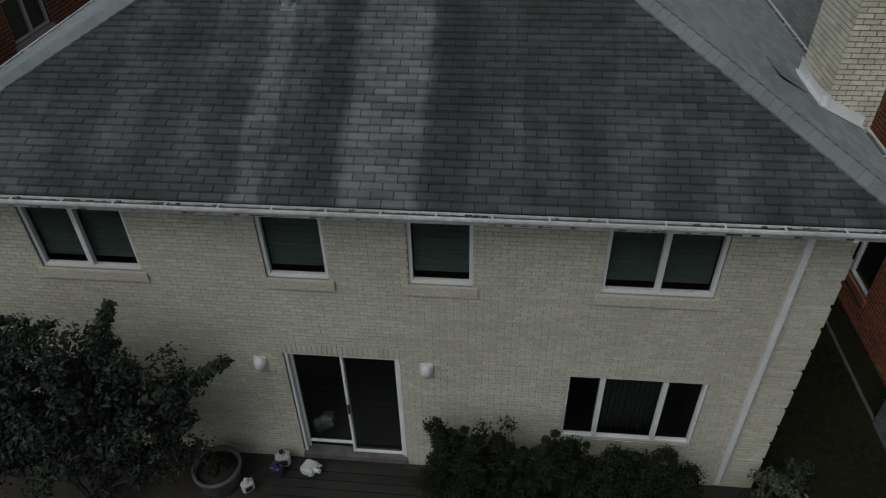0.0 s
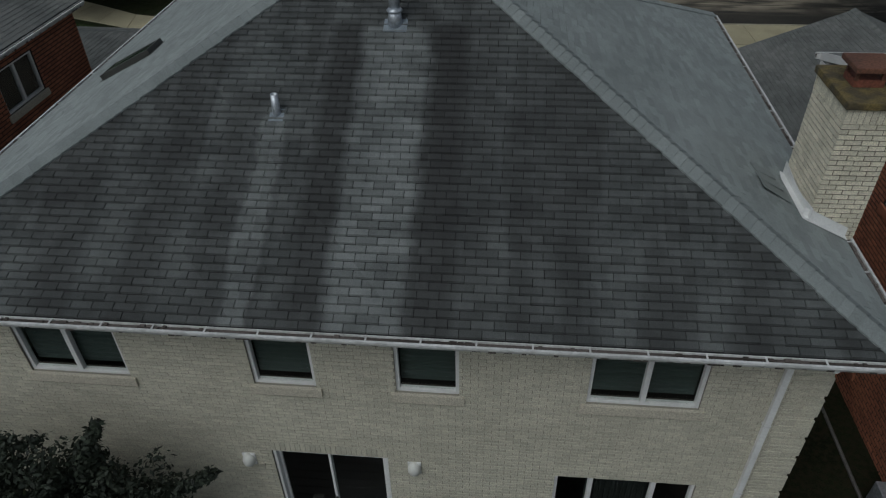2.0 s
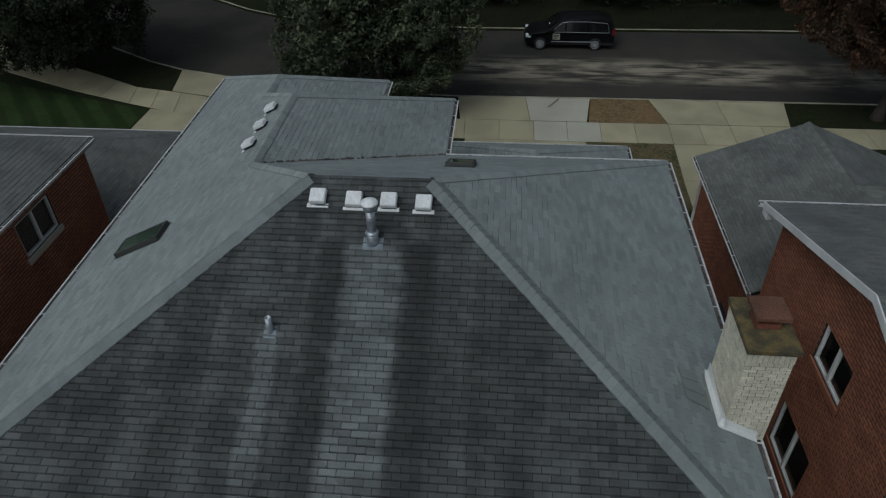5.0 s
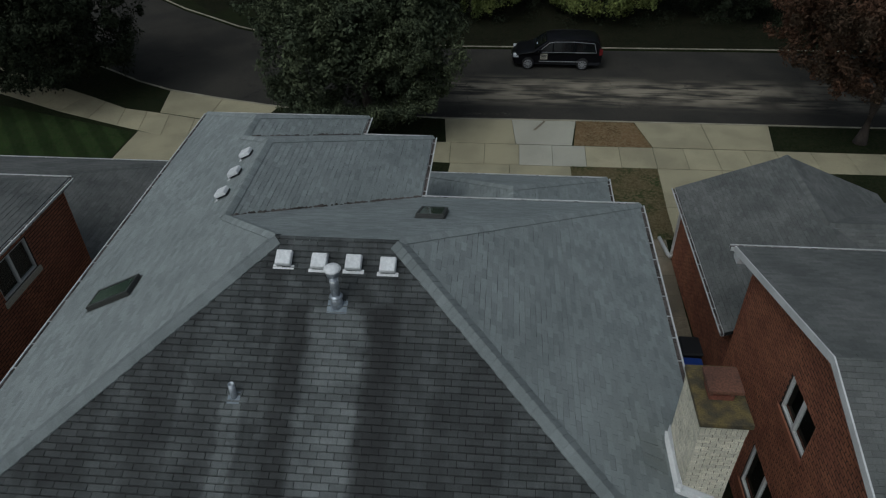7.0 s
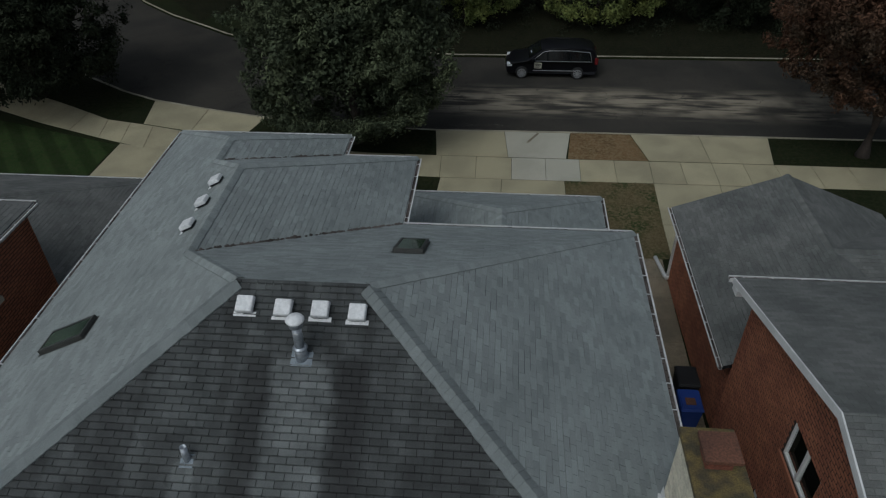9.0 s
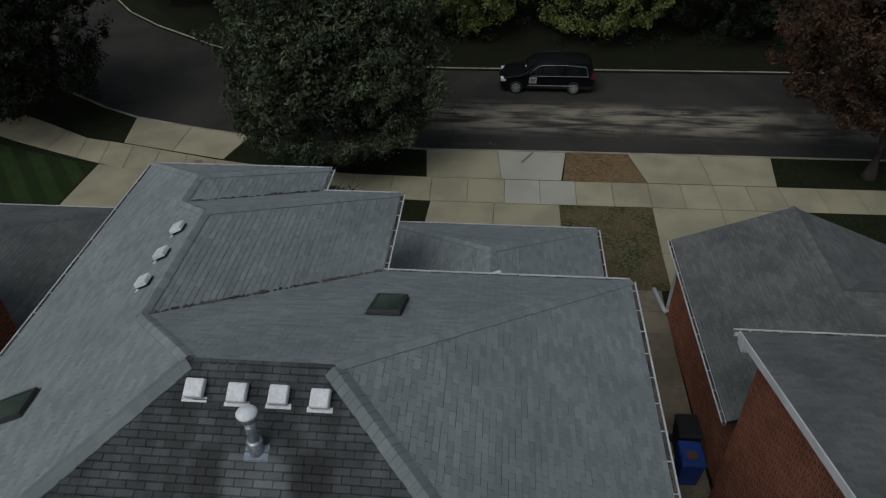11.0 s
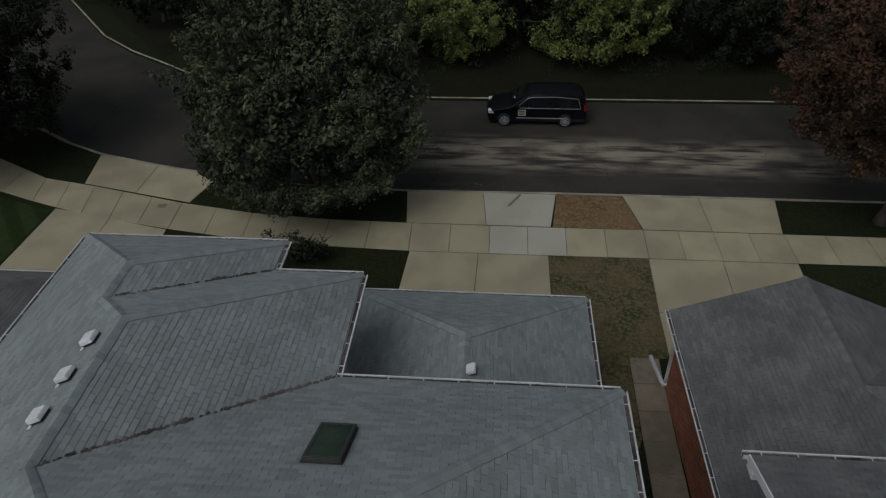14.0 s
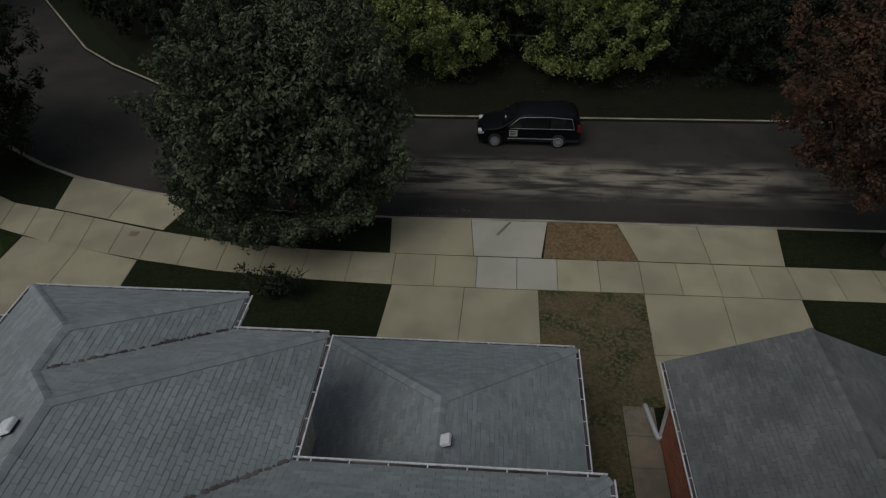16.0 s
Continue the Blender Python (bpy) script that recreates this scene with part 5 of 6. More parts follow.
def tree(name, label, base, centre, radii, count, clump, per, size, mat, seed, trunk=0.22, group="", taper=0.0, skirt=0, inner=0):
    t = thing(name, label, "tree", group, place=base)
    rng = random.Random(seed)
    bx, by, bz = base
    local = lambda p: (p[0] - bx, p[1] - by, p[2] - bz)
    clumps = [(*local(c), c[3]) for c in crown_clumps(centre, radii, count, clump, seed, taper=taper, skirt=skirt)]
    bm = bmesh.new()
    fork = Vector((0, 0, max(1.6, (centre[2] - bz) * 0.5)))
    add_tube(bm, [(0, 0, -0.1), (0.02, 0.03, 0.3), (0.05, 0.0, fork.z * 0.6), tuple(fork)], [trunk * 1.5, trunk * 1.1, trunk * 0.95, trunk * 0.85], 10)
    part("trunk", bm, "bark", t)
    single = not group
    bm = bmesh.new()
    picks = rng.sample(clumps[:count], min(count, 26))
    for x, y, z, r in picks:
        e = Vector((x, y, z))
        mid = fork.lerp(e, 0.5) + Vector((rng.uniform(-0.3, 0.3), rng.uniform(-0.3, 0.3), rng.uniform(0.0, 0.5)))
        add_tube(bm, [tuple(fork - Vector((0, 0, rng.uniform(0, 0.6)))), tuple(mid), tuple(e)], [trunk * 0.45, trunk * 0.25, trunk * 0.06], 6)
        if single:
            part("limb", bm, "bark", t)
            bm = bmesh.new()
    if single:
        bm.free()
    else:
        tagged(part("branchwork", bm, "bark", t), kind="stuff")
    leaf_cloud("crown", t, clumps, per, size, mat, seed, spray=0.55)
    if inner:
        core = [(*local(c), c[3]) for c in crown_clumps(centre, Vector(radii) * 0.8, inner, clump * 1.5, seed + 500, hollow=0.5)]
        # Inner leaves of yellow trees use the dark leaf, as shade deep in the crown.
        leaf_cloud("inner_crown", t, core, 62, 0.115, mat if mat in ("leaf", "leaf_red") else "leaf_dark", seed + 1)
    return t


tree("street_tree", "large dark green broadleaf street tree on the verge", (-3.9, 25.3, FRONT), (-4.1, 25.2, 4.7), (5.5, 5.0, 4.9), 1150, 0.58, 130, 0.08, "leaf", 11, 0.26, skirt=260, inner=420)
tree("street_tree", "rusty red-brown autumn street tree on the verge", (19.2, 25.2, FRONT), (19.6, 25.6, 6.3), (6.5, 5.3, 5.0), 950, 0.58, 120, 0.082, "leaf_red", 12, 0.24, taper=0.16, skirt=90, inner=380)
tree("street_tree", "dark green tree standing at the bend of the street", (-22.0, 29.2, FRONT), (-22.2, 28.6, 5.0), (7.2, 6.4, 5.2), 850, 0.68, 110, 0.09, "leaf_dark", 13, 0.28, skirt=170, inner=350)
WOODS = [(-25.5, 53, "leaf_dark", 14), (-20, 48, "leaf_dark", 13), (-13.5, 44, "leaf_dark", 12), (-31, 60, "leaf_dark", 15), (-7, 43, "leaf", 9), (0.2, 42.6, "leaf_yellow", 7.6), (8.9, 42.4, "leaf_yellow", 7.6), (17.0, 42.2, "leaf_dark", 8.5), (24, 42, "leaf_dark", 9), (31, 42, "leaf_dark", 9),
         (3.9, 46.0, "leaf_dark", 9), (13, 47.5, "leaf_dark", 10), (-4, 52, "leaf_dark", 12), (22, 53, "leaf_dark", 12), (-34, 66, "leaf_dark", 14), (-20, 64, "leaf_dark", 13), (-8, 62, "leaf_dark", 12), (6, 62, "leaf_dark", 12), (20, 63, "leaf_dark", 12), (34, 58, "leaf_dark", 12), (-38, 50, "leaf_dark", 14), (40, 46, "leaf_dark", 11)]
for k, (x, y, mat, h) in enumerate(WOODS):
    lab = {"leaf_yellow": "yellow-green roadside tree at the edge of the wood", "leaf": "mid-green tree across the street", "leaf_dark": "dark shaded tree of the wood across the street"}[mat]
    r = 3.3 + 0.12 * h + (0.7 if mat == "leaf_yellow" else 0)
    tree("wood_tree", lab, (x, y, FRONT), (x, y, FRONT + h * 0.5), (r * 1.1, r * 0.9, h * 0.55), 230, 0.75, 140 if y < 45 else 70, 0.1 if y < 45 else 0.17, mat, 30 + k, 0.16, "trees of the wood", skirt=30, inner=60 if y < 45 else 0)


def undergrowth():
    rng = random.Random(9)
    clumps = []
    for _ in range(260):
        x = rng.uniform(-14, 45)
        clumps.append((x, rng.uniform(39.5, 46.0), FRONT + rng.uniform(0.0, 0.9), rng.uniform(0.5, 1.0)))
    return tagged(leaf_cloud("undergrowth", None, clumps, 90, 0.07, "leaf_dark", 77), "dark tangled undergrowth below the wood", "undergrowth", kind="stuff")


undergrowth()


def shrub(name, label, base, clumps, per, size, mat, seed, stems):
    s = thing(name, label, "shrub", place=base)
    for e in stems:
        part("stem", add_tube(bmesh.new(), [(0, 0, -0.05), (e[0] * 0.4, e[1] * 0.4, e[2] * 0.6), e], [0.035, 0.025, 0.008], 6), "bark", s)
    leaf_cloud("foliage", s, clumps, per, size, mat, seed, spread=0.6)
    return s


def local_clumps(centre, radii, count, clump, seed):
    return crown_clumps(centre, radii, count, clump, seed, hollow=0.2, lumps=4)


big = local_clumps((0.0, 0.0, 2.35), (2.35, 1.05, 2.1), 430, 0.27, 21)
big += [(1.35 + 0.1 * k, 0.1, 1.5 + 0.19 * k, 0.16) for k in range(8)] + [(2.2 + 0.1 * k, 0.12, 3.05 + 0.08 * k, 0.11) for k in range(7)]
big += [(1.1 + 0.07 * k, 0.05, 3.6 + 0.13 * k, 0.26 - 0.025 * k) for k in range(8)] + [(0.9 + 0.16 * k, 0.0, 4.0 - 0.16 * k, 0.3) for k in range(7)]
shrub("shrub", "large loose evergreen shrub with dark grey-green leaves by the wall", (-4.85, -1.2, 0.0), big, 85, 0.045, "leaf_shrub", 22, [(2.2, 0.1, 3.0), (1.0, -0.2, 1.2), (-0.6, 0, 1.8), (0.2, 0.1, 2.4), (-1.3, 0.2, 1.6)])
for k, (x, y, rx, ry, h) in enumerate(((0.85, -0.75, 0.65, 0.6, 2.05), (1.5, -0.85, 0.65, 0.65, 2.2), (2.15, -0.85, 0.65, 0.65, 2.1), (2.8, -0.8, 0.65, 0.6, 1.9), (3.45, -0.75, 0.6, 0.55, 1.75), (4.05, -0.7, 0.55, 0.5, 1.7))):
    shrub("yew_bush", "dense dark green clipped yew bush under the window", (x, y, 0.0), local_clumps((0, 0, h * 0.5), (rx, ry, h * 0.5), 130, 0.16, 60 + k), 170, 0.024, "leaf_yew", 70 + k, [(0.1, 0, h * 0.6), (-0.2, 0.1, h * 0.6)])
for k, (x, y, h) in enumerate(((4.6, -1.35, 0.75), (5.2, -0.75, 0.8), (5.75, -0.35, 0.9), (6.15, -0.1, 0.7))):
    shrub("garden_plant", "pale-flowered leafy garden plant at the house corner", (x, y, 0.0), local_clumps((0, 0, h * 0.55), (0.42, 0.35, h * 0.5), 26, 0.14, 80 + k), 40, 0.04, "leaf" if k % 2 == 0 else "leaf_shrub", 90 + k, [(0.1, 0, h), (-0.15, 0.05, h * 0.8), (0.02, -0.1, h * 0.9)])
shrub("bare_bush", "thin dark bush beside the front walk", (-3.6, 21.3, FRONT), local_clumps((0, 0, 0.75), (1.9, 0.6, 0.8), 60, 0.24, 95), 34, 0.06, "leaf_dark", 96, [(1.2, 0.2, 1.2), (-1.3, 0, 1.1), (0.1, -0.3, 1.4), (0.5, 0.3, 1.3), (-0.6, 0.2, 1.3)])


# ---- minivan ----
def minivan():
    """Side outline lofted across the width with tumblehome, then glazing, lamps, trim and wheels."""
    van = thing("minivan", "black minivan parked along the far kerb", "car", place=(3.02, 34.25, STREET + 0.015))
    L, W = 5.15, 1.98
    outline = [(0.05, 0.3), (0.0, 0.52), (0.06, 0.74), (0.35, 0.9), (0.95, 1.02), (1.25, 1.08), (2.0, 1.6), (2.3, 1.69), (3.2, 1.74), (4.2, 1.72), (4.75, 1.66), (4.95, 1.5), (5.1, 1.05), (5.14, 0.75), (5.12, 0.42), (5.0, 0.28)]
    bm = bmesh.new()
    fr = (-1.0, -0.93, -0.7, 0.0, 0.7, 0.93, 1.0)

    def ring(f):
        out = []
        for x, z in outline:
            half = W / 2 * (1 - 0.16 * max(0.0, (z - 0.95) / 0.8) ** 1.2)
            end = min(x, L - x)
            half *= 1 - 0.16 * max(0.0, 1 - end / 0.55) ** 2
            dz = -0.05 * abs(f) ** 6 * (z > 0.9)
            out.append(bm.verts.new((x + (0.12 * abs(f) ** 3 if x < 0.4 else 0) - (0.06 * abs(f) ** 3 if x > 4.9 else 0), f * half, z + dz)))
        return out

    rings = [ring(f) for f in fr]
    n = len(outline)
    for a, b in zip(rings, rings[1:]):
        for k in range(n):
            bm.faces.new((a[k], a[(k + 1) % n], b[(k + 1) % n], b[k])).smooth = True
    bm.faces.new(rings[0][::-1])
    bm.faces.new(rings[-1])
    bmesh.ops.recalc_face_normals(bm, faces=bm.faces)
    part("body", bm, "black_paint", van)

    def side_y(z):
        return W / 2 * (1 - 0.16 * max(0.0, (z - 0.95) / 0.8) ** 1.2)

    for s in (-1, 1):
        for name, pts in (("front_window", [(1.55, 1.08), (2.28, 1.06), (2.28, 1.55), (2.1, 1.5)]), ("sliding_door_window", [(2.36, 1.06), (3.5, 1.06), (3.5, 1.58), (2.36, 1.56)]), ("rear_window", [(3.58, 1.06), (4.72, 1.06), (4.6, 1.5), (3.58, 1.58)])):
            bm = bmesh.new()
            vs = [bm.verts.new((x, s * (side_y(z) + 0.006), z)) for x, z in pts]
            bm.faces.new(vs)
            ext = bmesh.ops.extrude_face_region(bm, geom=list(bm.faces))["geom"]
            bmesh.ops.translate(bm, vec=(0, -s * 0.02, 0), verts=[g for g in ext if isinstance(g, bmesh.types.BMVert)])
            bmesh.ops.recalc_face_normals(bm, faces=bm.faces)
            part(name, bm, "car_glass", van)
        part("belt_trim", box((1.5, s * 0.985 - 0.008, 1.02), (4.75, s * 0.985 + 0.008, 1.045), 0.004), "alloy", van)
        part("door_moulding", box((1.55, s * 0.99 - 0.01, 0.48), (3.9, s * 0.99 + 0.01, 0.52), 0.005), "alloy", van)
        bm = bmesh.new()
        add_tube(bm, [(2.25, s * 0.8, 1.64), (2.4, s * 0.8, 1.7), (4.3, s * 0.8, 1.7), (4.5, s * 0.8, 1.62)], 0.018, 8)
        part("roof_rail", bm, "black_paint", van)
        bm = bmesh.new()
        add_tube(bm, [(1.56, s * (side_y(1.1) + 0.008), 1.1), (2.1, s * (side_y(1.53) + 0.008), 1.53), (2.4, s * (side_y(1.585) + 0.008), 1.585), (3.5, s * (side_y(1.605) + 0.008), 1.605), (4.6, s * (side_y(1.53) + 0.008), 1.53), (4.74, s * (side_y(1.06) + 0.008), 1.06)], 0.016, 6)
        part("window_trim", bm, "alloy", van, "bright trim round the side windows")
        part("headlight", box((0.1, s * 0.72 - 0.16, 0.66), (0.4, s * 0.72 + 0.17, 0.82), 0.04), "lamp_white", van)
        part("tail_light", box((4.9, s * 0.84 - 0.06, 0.85), (5.1, s * 0.84 + 0.07, 1.2), 0.03), "lamp_red", van)
        part("mirror", box((1.5, s * 1.08 - 0.09, 1.05), (1.66, s * 1.08 + 0.09, 1.2), 0.03), "black_paint", van)
        for x in (0.94, 4.02):
            wheel = new("wheel")
            wheel.parent = van
            wheel.location = (x, s * 0.87, 0.335)
            turn = pose(0, 0, 0, 90)
            part("tyre", turned([(0.22, -0.11), (0.31, -0.115), (0.335, -0.08), (0.335, 0.08), (0.31, 0.115), (0.22, 0.11)], 28, turn), "rubber", wheel)
            bm = turned([(0.215, -0.122), (0.225, -0.118), (0.225, 0.118), (0.215, 0.122)], 24, turn)
            part("rim", bm, "rubber", wheel)
            bm = bmesh.new()
            for k in range(9):
                add_box(bm, (-0.028, 0.115, 0.02), (0.02, 0.135, 0.22), 0.004, pose(0, 0, 0, 0, k * 40, 0) if s > 0 else pose(0, -0.25, 0, 0, k * 40, 0))
            add_turned(bm, [(0.05, 0.11), (0.05, 0.14)], 14, turn if s < 0 else pose(0, 0, 0, -90))
            part("spokes", bm, "alloy", wheel)
            bm = bmesh.new()
            ring_pts = [(0.225 * math.cos(2 * math.pi * k / 24), s * 0.124, 0.225 * math.sin(2 * math.pi * k / 24)) for k in range(25)]
            add_tube(bm, ring_pts, 0.014, 6)
            part("rim_lip", bm, "alloy", wheel)
    bm = bmesh.new()
    vs = [bm.verts.new(p) for p in ((1.3, -0.78, 1.13), (1.3, 0.78, 1.13), (1.97, 0.72, 1.6), (1.97, -0.72, 1.6))]
    bm.faces.new(vs)
    ext = bmesh.ops.extrude_face_region(bm, geom=list(bm.faces))["geom"]
    bmesh.ops.translate(bm, vec=(-0.012, 0, 0.018), verts=[g for g in ext if isinstance(g, bmesh.types.BMVert)])
    bmesh.ops.recalc_face_normals(bm, faces=bm.faces)
    part("windscreen", bm, "car_glass", van)
    part("door_sign", box((1.62, -1.0, 0.62), (2.02, -0.985, 0.95), 0.003), "concrete_new", van, "white magnetic door sign")
    for k, (a, b) in enumerate(((1.66, 1.98), (1.68, 1.96), (1.68, 1.92))):
        part("sign_bar", box((a, -1.004, 0.84 - k * 0.08), (b, -0.999, 0.88 - k * 0.08)), "black_plastic", van)
    part("dash_paper", box((1.45, -0.3, 1.17), (1.62, -0.05, 1.19), 0.0, pose(-0.03, 0, 0.08)), "white", van)
    part("grille", box((-0.01, -0.5, 0.55), (0.06, 0.5, 0.68), 0.02), "chrome", van)


minivan()


# ---- bins, planter and small things ----
def wheelie_bin(label, place, mat, lid_mat, tall=1.05):
    b = thing("wheelie_bin", label, "bin", "bins between the houses", place=place)
    bm = bmesh.new()
    add_box(bm, (-0.29, -0.36, 0.06), (0.29, 0.36, tall - 0.08), 0)
    for v in bm.verts:
        if v.co.z < 0.5:
            v.co.x *= 0.82
            v.co.y *= 0.8
    bmesh.ops.bevel(bm, geom=list(bm.edges), offset=0.03, segments=2, affect="EDGES")
    part("body", bm, mat, b)
    bm = bmesh.new()
    add_box(bm, (-0.32, -0.39, tall - 0.08), (0.32, 0.4, tall), 0)
    for v in bm.verts:
        if v.co.z > tall - 0.04:
            v.co.x *= 0.85
            v.co.y *= 0.85
    bmesh.ops.bevel(bm, geom=list(bm.edges), offset=0.02, segments=2, affect="EDGES")
    lid = part("lid", bm, lid_mat, b)
    bm = bmesh.new()
    add_tube(bm, [(-0.24, 0.42, tall - 0.1), (0.24, 0.42, tall - 0.1)], 0.018, 8)
    part("handle", bm, mat, b)
    for s in (-1, 1):
        part("wheel", turned([(0.11, -0.03), (0.12, -0.02), (0.12, 0.02), (0.11, 0.03)], 16, pose(s * 0.26, 0.28, 0.12, 0, 90)), "rubber", b)
    return b


wheelie_bin("blue plastic wheelie bin with a red label on its lid", (8.3, 9.3, -0.18), "blue", "blue")
part("lid_label", box((8.15, 9.1, 0.873), (8.42, 9.35, 0.879)), "rust", None)
tagged(bpy.data.objects["lid_label"], "rust-red label lying on the bin lid", "label")
wheelie_bin("black plastic wheelie bin beside the blue one", (8.4, 10.2, -0.2), "black_plastic", "black_plastic")


def wall_lamp(x, z):
    w = thing("wall_lamp", "white frosted bulkhead lamp on the brick wall", "wall lamp", "patio wall lamps", place=(x, 0, z))
    part("back_plate", box((-0.1, -0.03, -0.13), (0.1, 0.0, 0.13), 0.012), "white", w)
    bm = bmesh.new()
    bmesh.ops.create_uvsphere(bm, u_segments=24, v_segments=14, radius=1.0)
    for v in bm.verts:
        v.co = Vector((0.1 * v.co.x, -0.03 + min(0.02, 0.11 * v.co.y), 0.135 * v.co.z))
    for f in bm.faces:
        f.smooth = True
    part("diffuser", bm, "jug", w, "frosted white diffuser")


wall_lamp(-2.1, 2.37)
wall_lamp(0.43, 2.42)
tagged(part("junction_box", box((-1.97, -0.03, 2.2), (-1.88, 0.0, 2.28), 0.008), "stone"), "small beige outlet box on the wall", "outlet")


def planter():
    p = thing("planter", "large grey concrete planter with dry plants", "planter", place=(-3.0, -0.62, 0.0))
    part("pot", turned([(0.24, 0.0), (0.3, 0.03), (0.37, 0.42), (0.4, 0.44), (0.4, 0.5), (0.35, 0.5), (0.34, 0.4)], 28), "pot", p)
    part("soil", turned([(0.33, 0.38), (0.34, 0.41), (0.05, 0.43)], 20), "soil", p)
    leaf_cloud("plant", p, local_clumps((0, 0, 0.58), (0.26, 0.26, 0.2), 22, 0.1, 31), 22, 0.045, "leaf_dark", 32)


planter()


def jug(label, place, turn, mat, cap, lying=False, scale=1.0):
    j = thing("plastic_jug", label, "jug", "jugs by the patio door", place=place)
    bm = bmesh.new()
    add_box(bm, (-0.1, -0.07, 0), (0.1, 0.07, 0.22), 0)
    bmesh.ops.bevel(bm, geom=list(bm.edges), offset=0.028, segments=3, affect="EDGES")
    add_turned(bm, [(0.05, 0.2), (0.03, 0.25), (0.03, 0.27)], 14)
    add_tube(bm, [(0.05, 0, 0.21), (0.09, 0, 0.26), (0.1, 0, 0.18)], 0.014, 8)
    body = part("body", bm, mat, j)
    part("cap", turned([(0.034, 0.265), (0.034, 0.295), (0.028, 0.3)], 14), cap, j)
    part("label", box((-0.06, -0.075, 0.05), (0.06, -0.069, 0.16)), "leaf_shrub", j)
    j.matrix_basis = Matrix.Translation(place) @ pose(0, 0, 0, 75 if lying else 0, 0, turn) @ Matrix.Scale(scale, 4)
    return j


part_deck = thing("deck", "dark weathered wooden deck step at the patio door", "deck")
for k in range(9):
    part("board", box((-2.3, -1.62 + k * 0.165, 0.02), (0.75, -1.47 + k * 0.165, 0.075), 0.006), "wood", part_deck)
jug("white plastic jug standing by the patio door", (-2.05, -0.22, 0.075), 20, "jug", "black_plastic", scale=1.2)
jug("purple detergent jug standing by the patio door", (-2.1, -0.42, 0.075), -10, "purple", "purple", scale=1.1)
jug("white plastic jug lying on the deck", (-1.68, -0.28, 0.15), 65, "jug", "jug", True, 1.2)
jug("white plastic jug standing beside the planter", (-2.5, -0.75, 0.075), 40, "jug", "jug")
tagged(part("indoor_box", box((-1.56, 0.55, 0.12), (-1.36, 0.75, 0.34), 0.03), "pot"), "dim grey box standing on the floor inside the patio door", "box")

bm = bmesh.new()
add_tube(bm, [(8.2, 0.4, 0.05), (8.18, 2.0, 0.05), (8.22, 4.5, 0.0), (8.3, 6.0, -0.06)], 0.035, 8)
tagged(part("drain_pipe", bm, "pot"), "dull grey drain pipe lying along the side path", "pipe")
bm = bmesh.new()
add_box(bm, (8.15, 0.9, 0.0), (8.55, 1.5, 0.75), 0.03)
tagged(part("air_conditioner", bm, "zinc"), "grey metal air-conditioning unit beside the brick wall", "air conditioner")
tagged(part("utility_cover", box((-10.88, 24.7, FRONT + 0.018), (-10.5, 25.02, FRONT + 0.026), 0.004), "path"), "brown-grey utility cover set in the footpath", "utility cover")


part("stain", box((-0.05, -0.55, 0.0), (0.07, 0.55, 0.003), 0.0, pose(4.45, 26.1, FRONT + 0.02, 0, 0, -29)), "path", driveway, "brown skid mark on the pale slab")


def kerb_debris():
    """Dead leaves and grit caught along the near kerb and on the street edge."""
    rng = random.Random(41)
    verts, faces = [], []
    for k in range(900):
        x = rng.uniform(-1.5, 17.0)
        y = 26.98 + abs(rng.gauss(0, 0.06)) if k < 760 else 27.45 + rng.gauss(0, 0.12)
        if k >= 760:
            x = rng.uniform(0.4, 4.0)
        w, t = rng.uniform(0.02, 0.055), rng.uniform(0, 6.28)
        n = len(verts)
        verts += [(x + w * math.cos(t + q * 1.57), y + w * 0.6 * math.sin(t + q * 1.57), STREET + 0.024 + 0.01 * (q % 2)) for q in range(4)]
        faces.append((n, n + 1, n + 2, n + 3))
    return tagged(from_lists("leaf_debris", verts, faces, "debris"), "brown leaf debris lying along the kerb", "leaves", kind="stuff")


kerb_debris()


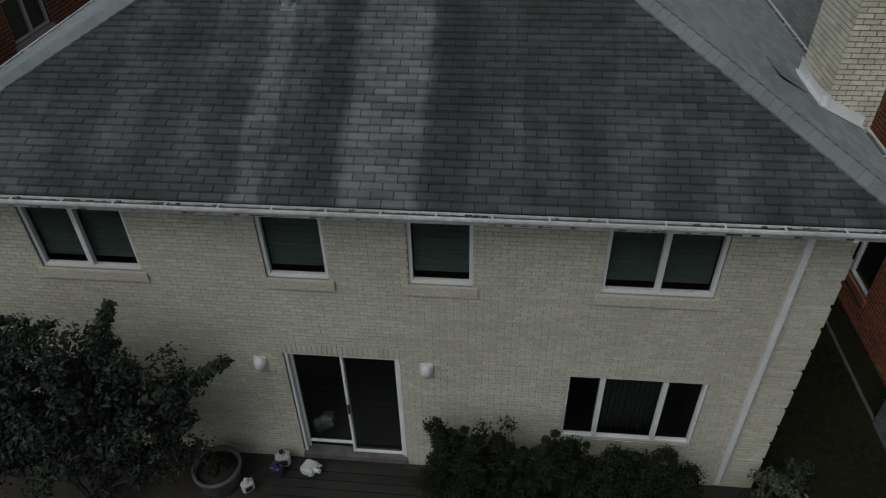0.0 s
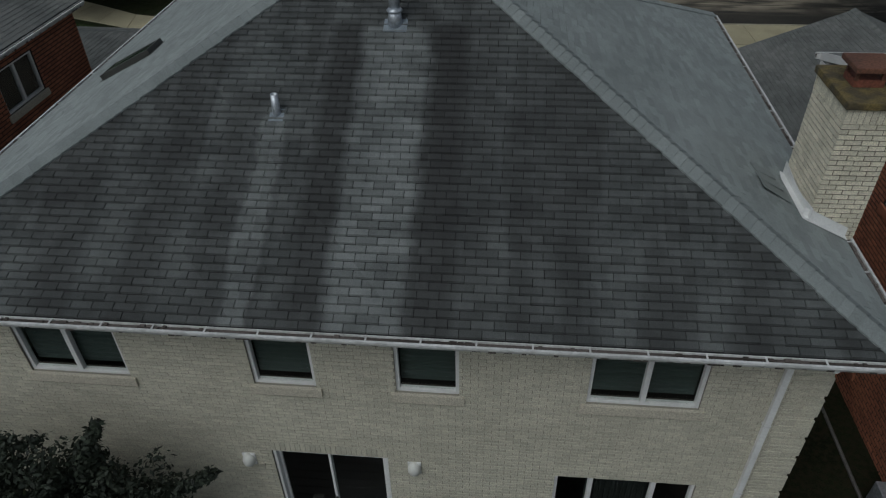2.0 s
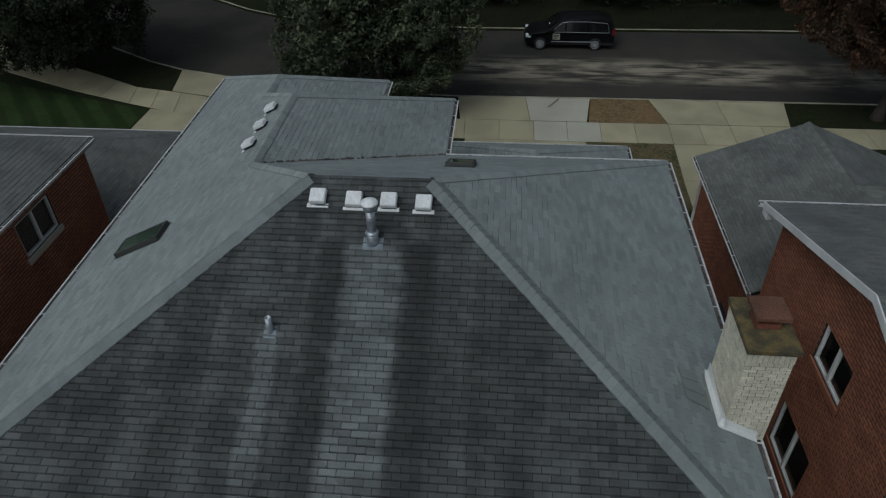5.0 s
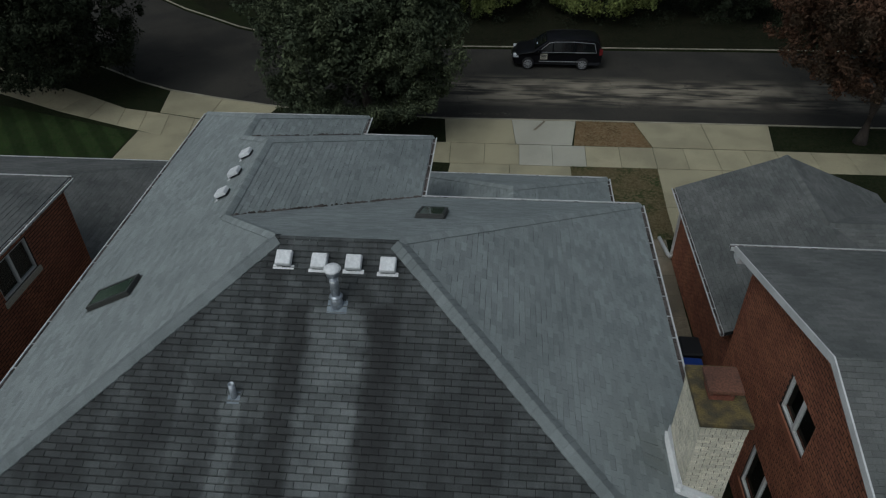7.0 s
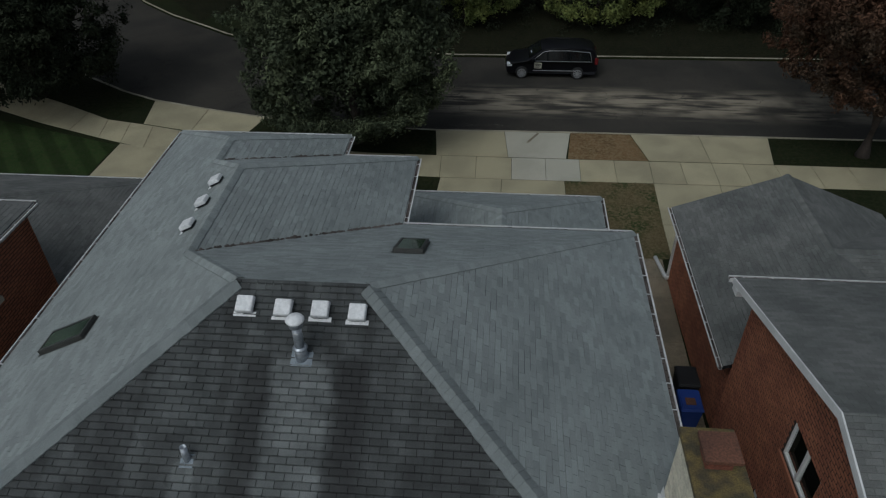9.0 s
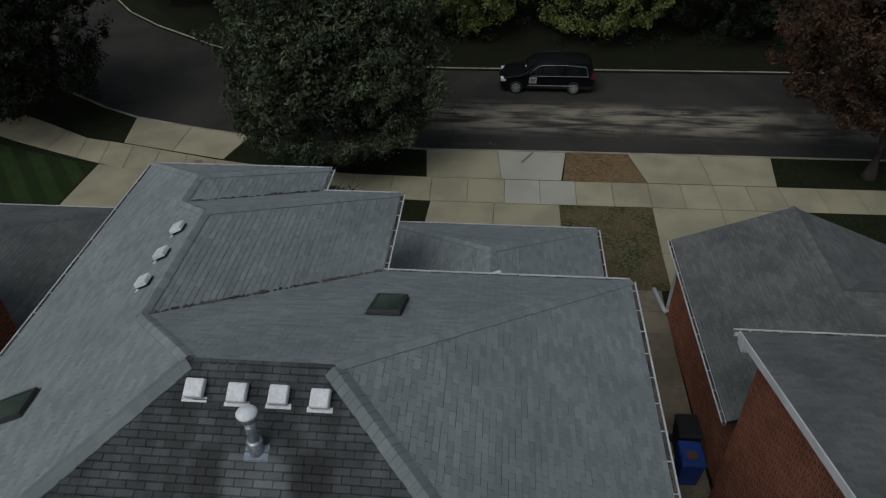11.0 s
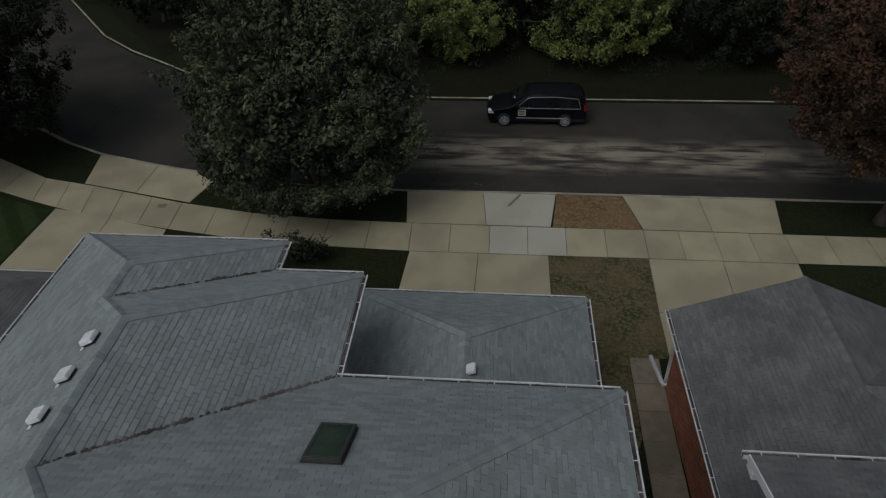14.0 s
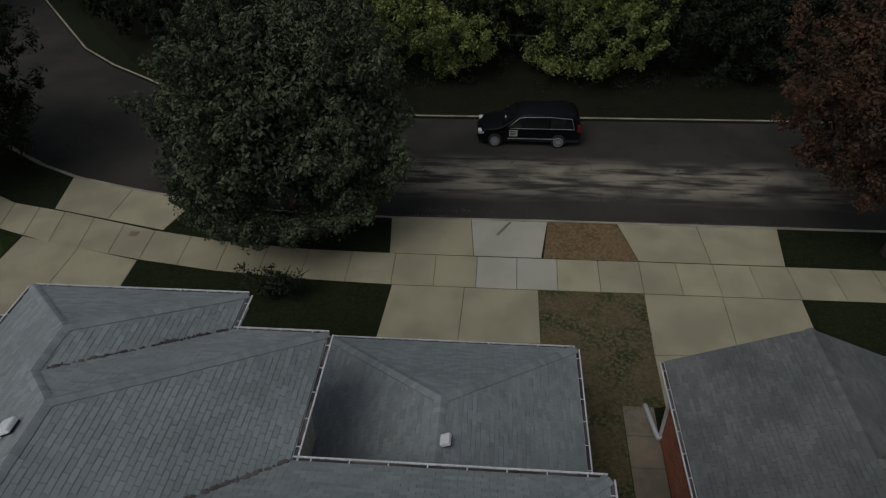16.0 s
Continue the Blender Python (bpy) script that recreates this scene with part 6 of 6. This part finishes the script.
# ---- bricks and single shingles, the smallest pieces last ----
def brick_wall(parent, m, width, height, holes, mat, seed, top=None, box_of_parts=None):
    size = BIG_BRICK if mat == "red" else BRICK
    kept = {"box": box_of_parts, "at": []} if box_of_parts else None
    verts, faces = brick_courses(m, width, height, holes, top=top, seed=seed, kept=kept, size=size)
    tagged(from_lists("bricks", [tuple(v) for v in verts], faces, mat, parent), kind="stuff")
    if kept:
        w, h = (size[0] - size[2]) / 2, (size[1] - size[2]) / 2
        me = bpy.data.meshes.new("brick")
        r = m.to_3x3()
        pts = [tuple(r @ Vector(p)) for p in ((-w, -h, 0.008), (w, -h, 0.008), (w, h, 0.008), (-w, h, 0.008), (-w, -h, -0.004), (w, -h, -0.004), (w, h, -0.004), (-w, h, -0.004))]
        me.from_pydata(pts, [], [(0, 1, 2, 3), (0, 4, 5, 1), (1, 5, 6, 2), (2, 6, 7, 3), (3, 7, 4, 0)])
        me.materials.append(M[mat])
        for p in kept["at"]:
            b = new("brick", me)
            b.parent = parent
            b.location = p


door_a, door_b, door_c, door_d = rear_holes[5]
rear_cut = rear_holes[:5] + [(door_a, door_b, door_c, door_d + 0.205)] + [(a - 0.07, b + 0.07, c - 0.165, c) for a, b, c, d in rear_holes[:4]]
brick_wall(wall_rear, REAR, 11.94, 5.56, rear_cut, "cream", 1, box_of_parts=(6.4, 8.9, 2.85, 3.85))
brick_wall(wall_right, RIGHT, 9.3, 5.56, [], "cream", 2)
brick_wall(wall_wing, plane_at((0.07, 9.8, -0.4), (0, 1, 0), (1, 0, 0)), 2.9, 5.95, [], "cream", 3)
brick_wall(wall_gable, GABLE, 9.4, 7.2, g_holes + [(a - 0.07, b + 0.07, c - 0.165, c) for a, b, c, d in g_holes], "red", 4, top=g_top, box_of_parts=(1.2, 3.3, 4.2, 5.8))
brick_wall(nb_side, NGW, 6.9, 2.9, [], "red", 5)
brick_wall(wall_left_side, LW, 9.2, 6.0, l_holes + [(a - 0.07, b + 0.07, c - 0.165, c) for a, b, c, d in l_holes], "red", 6, box_of_parts=(7.3, 9.2, 3.3, 4.9))

run = EXPOSE / math.sqrt(1 + SL ** 2)
me = bpy.data.meshes.new("shingle")
tw = TAB / 2 - 0.005
rise = (SL + SHEAR) * run
me.from_pydata([(-tw, 0, 0.031), (tw, 0, 0.033), (tw, run - 0.011, rise + 0.004), (-tw, run - 0.011, rise + 0.004), (-tw, 0, -0.002), (tw, 0, -0.002), (tw, run, rise - 0.002), (-tw, run, rise - 0.002)], [],
               [(0, 1, 2, 3), (0, 4, 5, 1), (1, 5, 6, 2), (2, 6, 7, 3), (3, 7, 4, 0)])
me.materials.append(M["shingle_old"])
for p in single_tabs:
    s = new("shingle", me)
    s.parent = single_tab_parent
    s.location = p
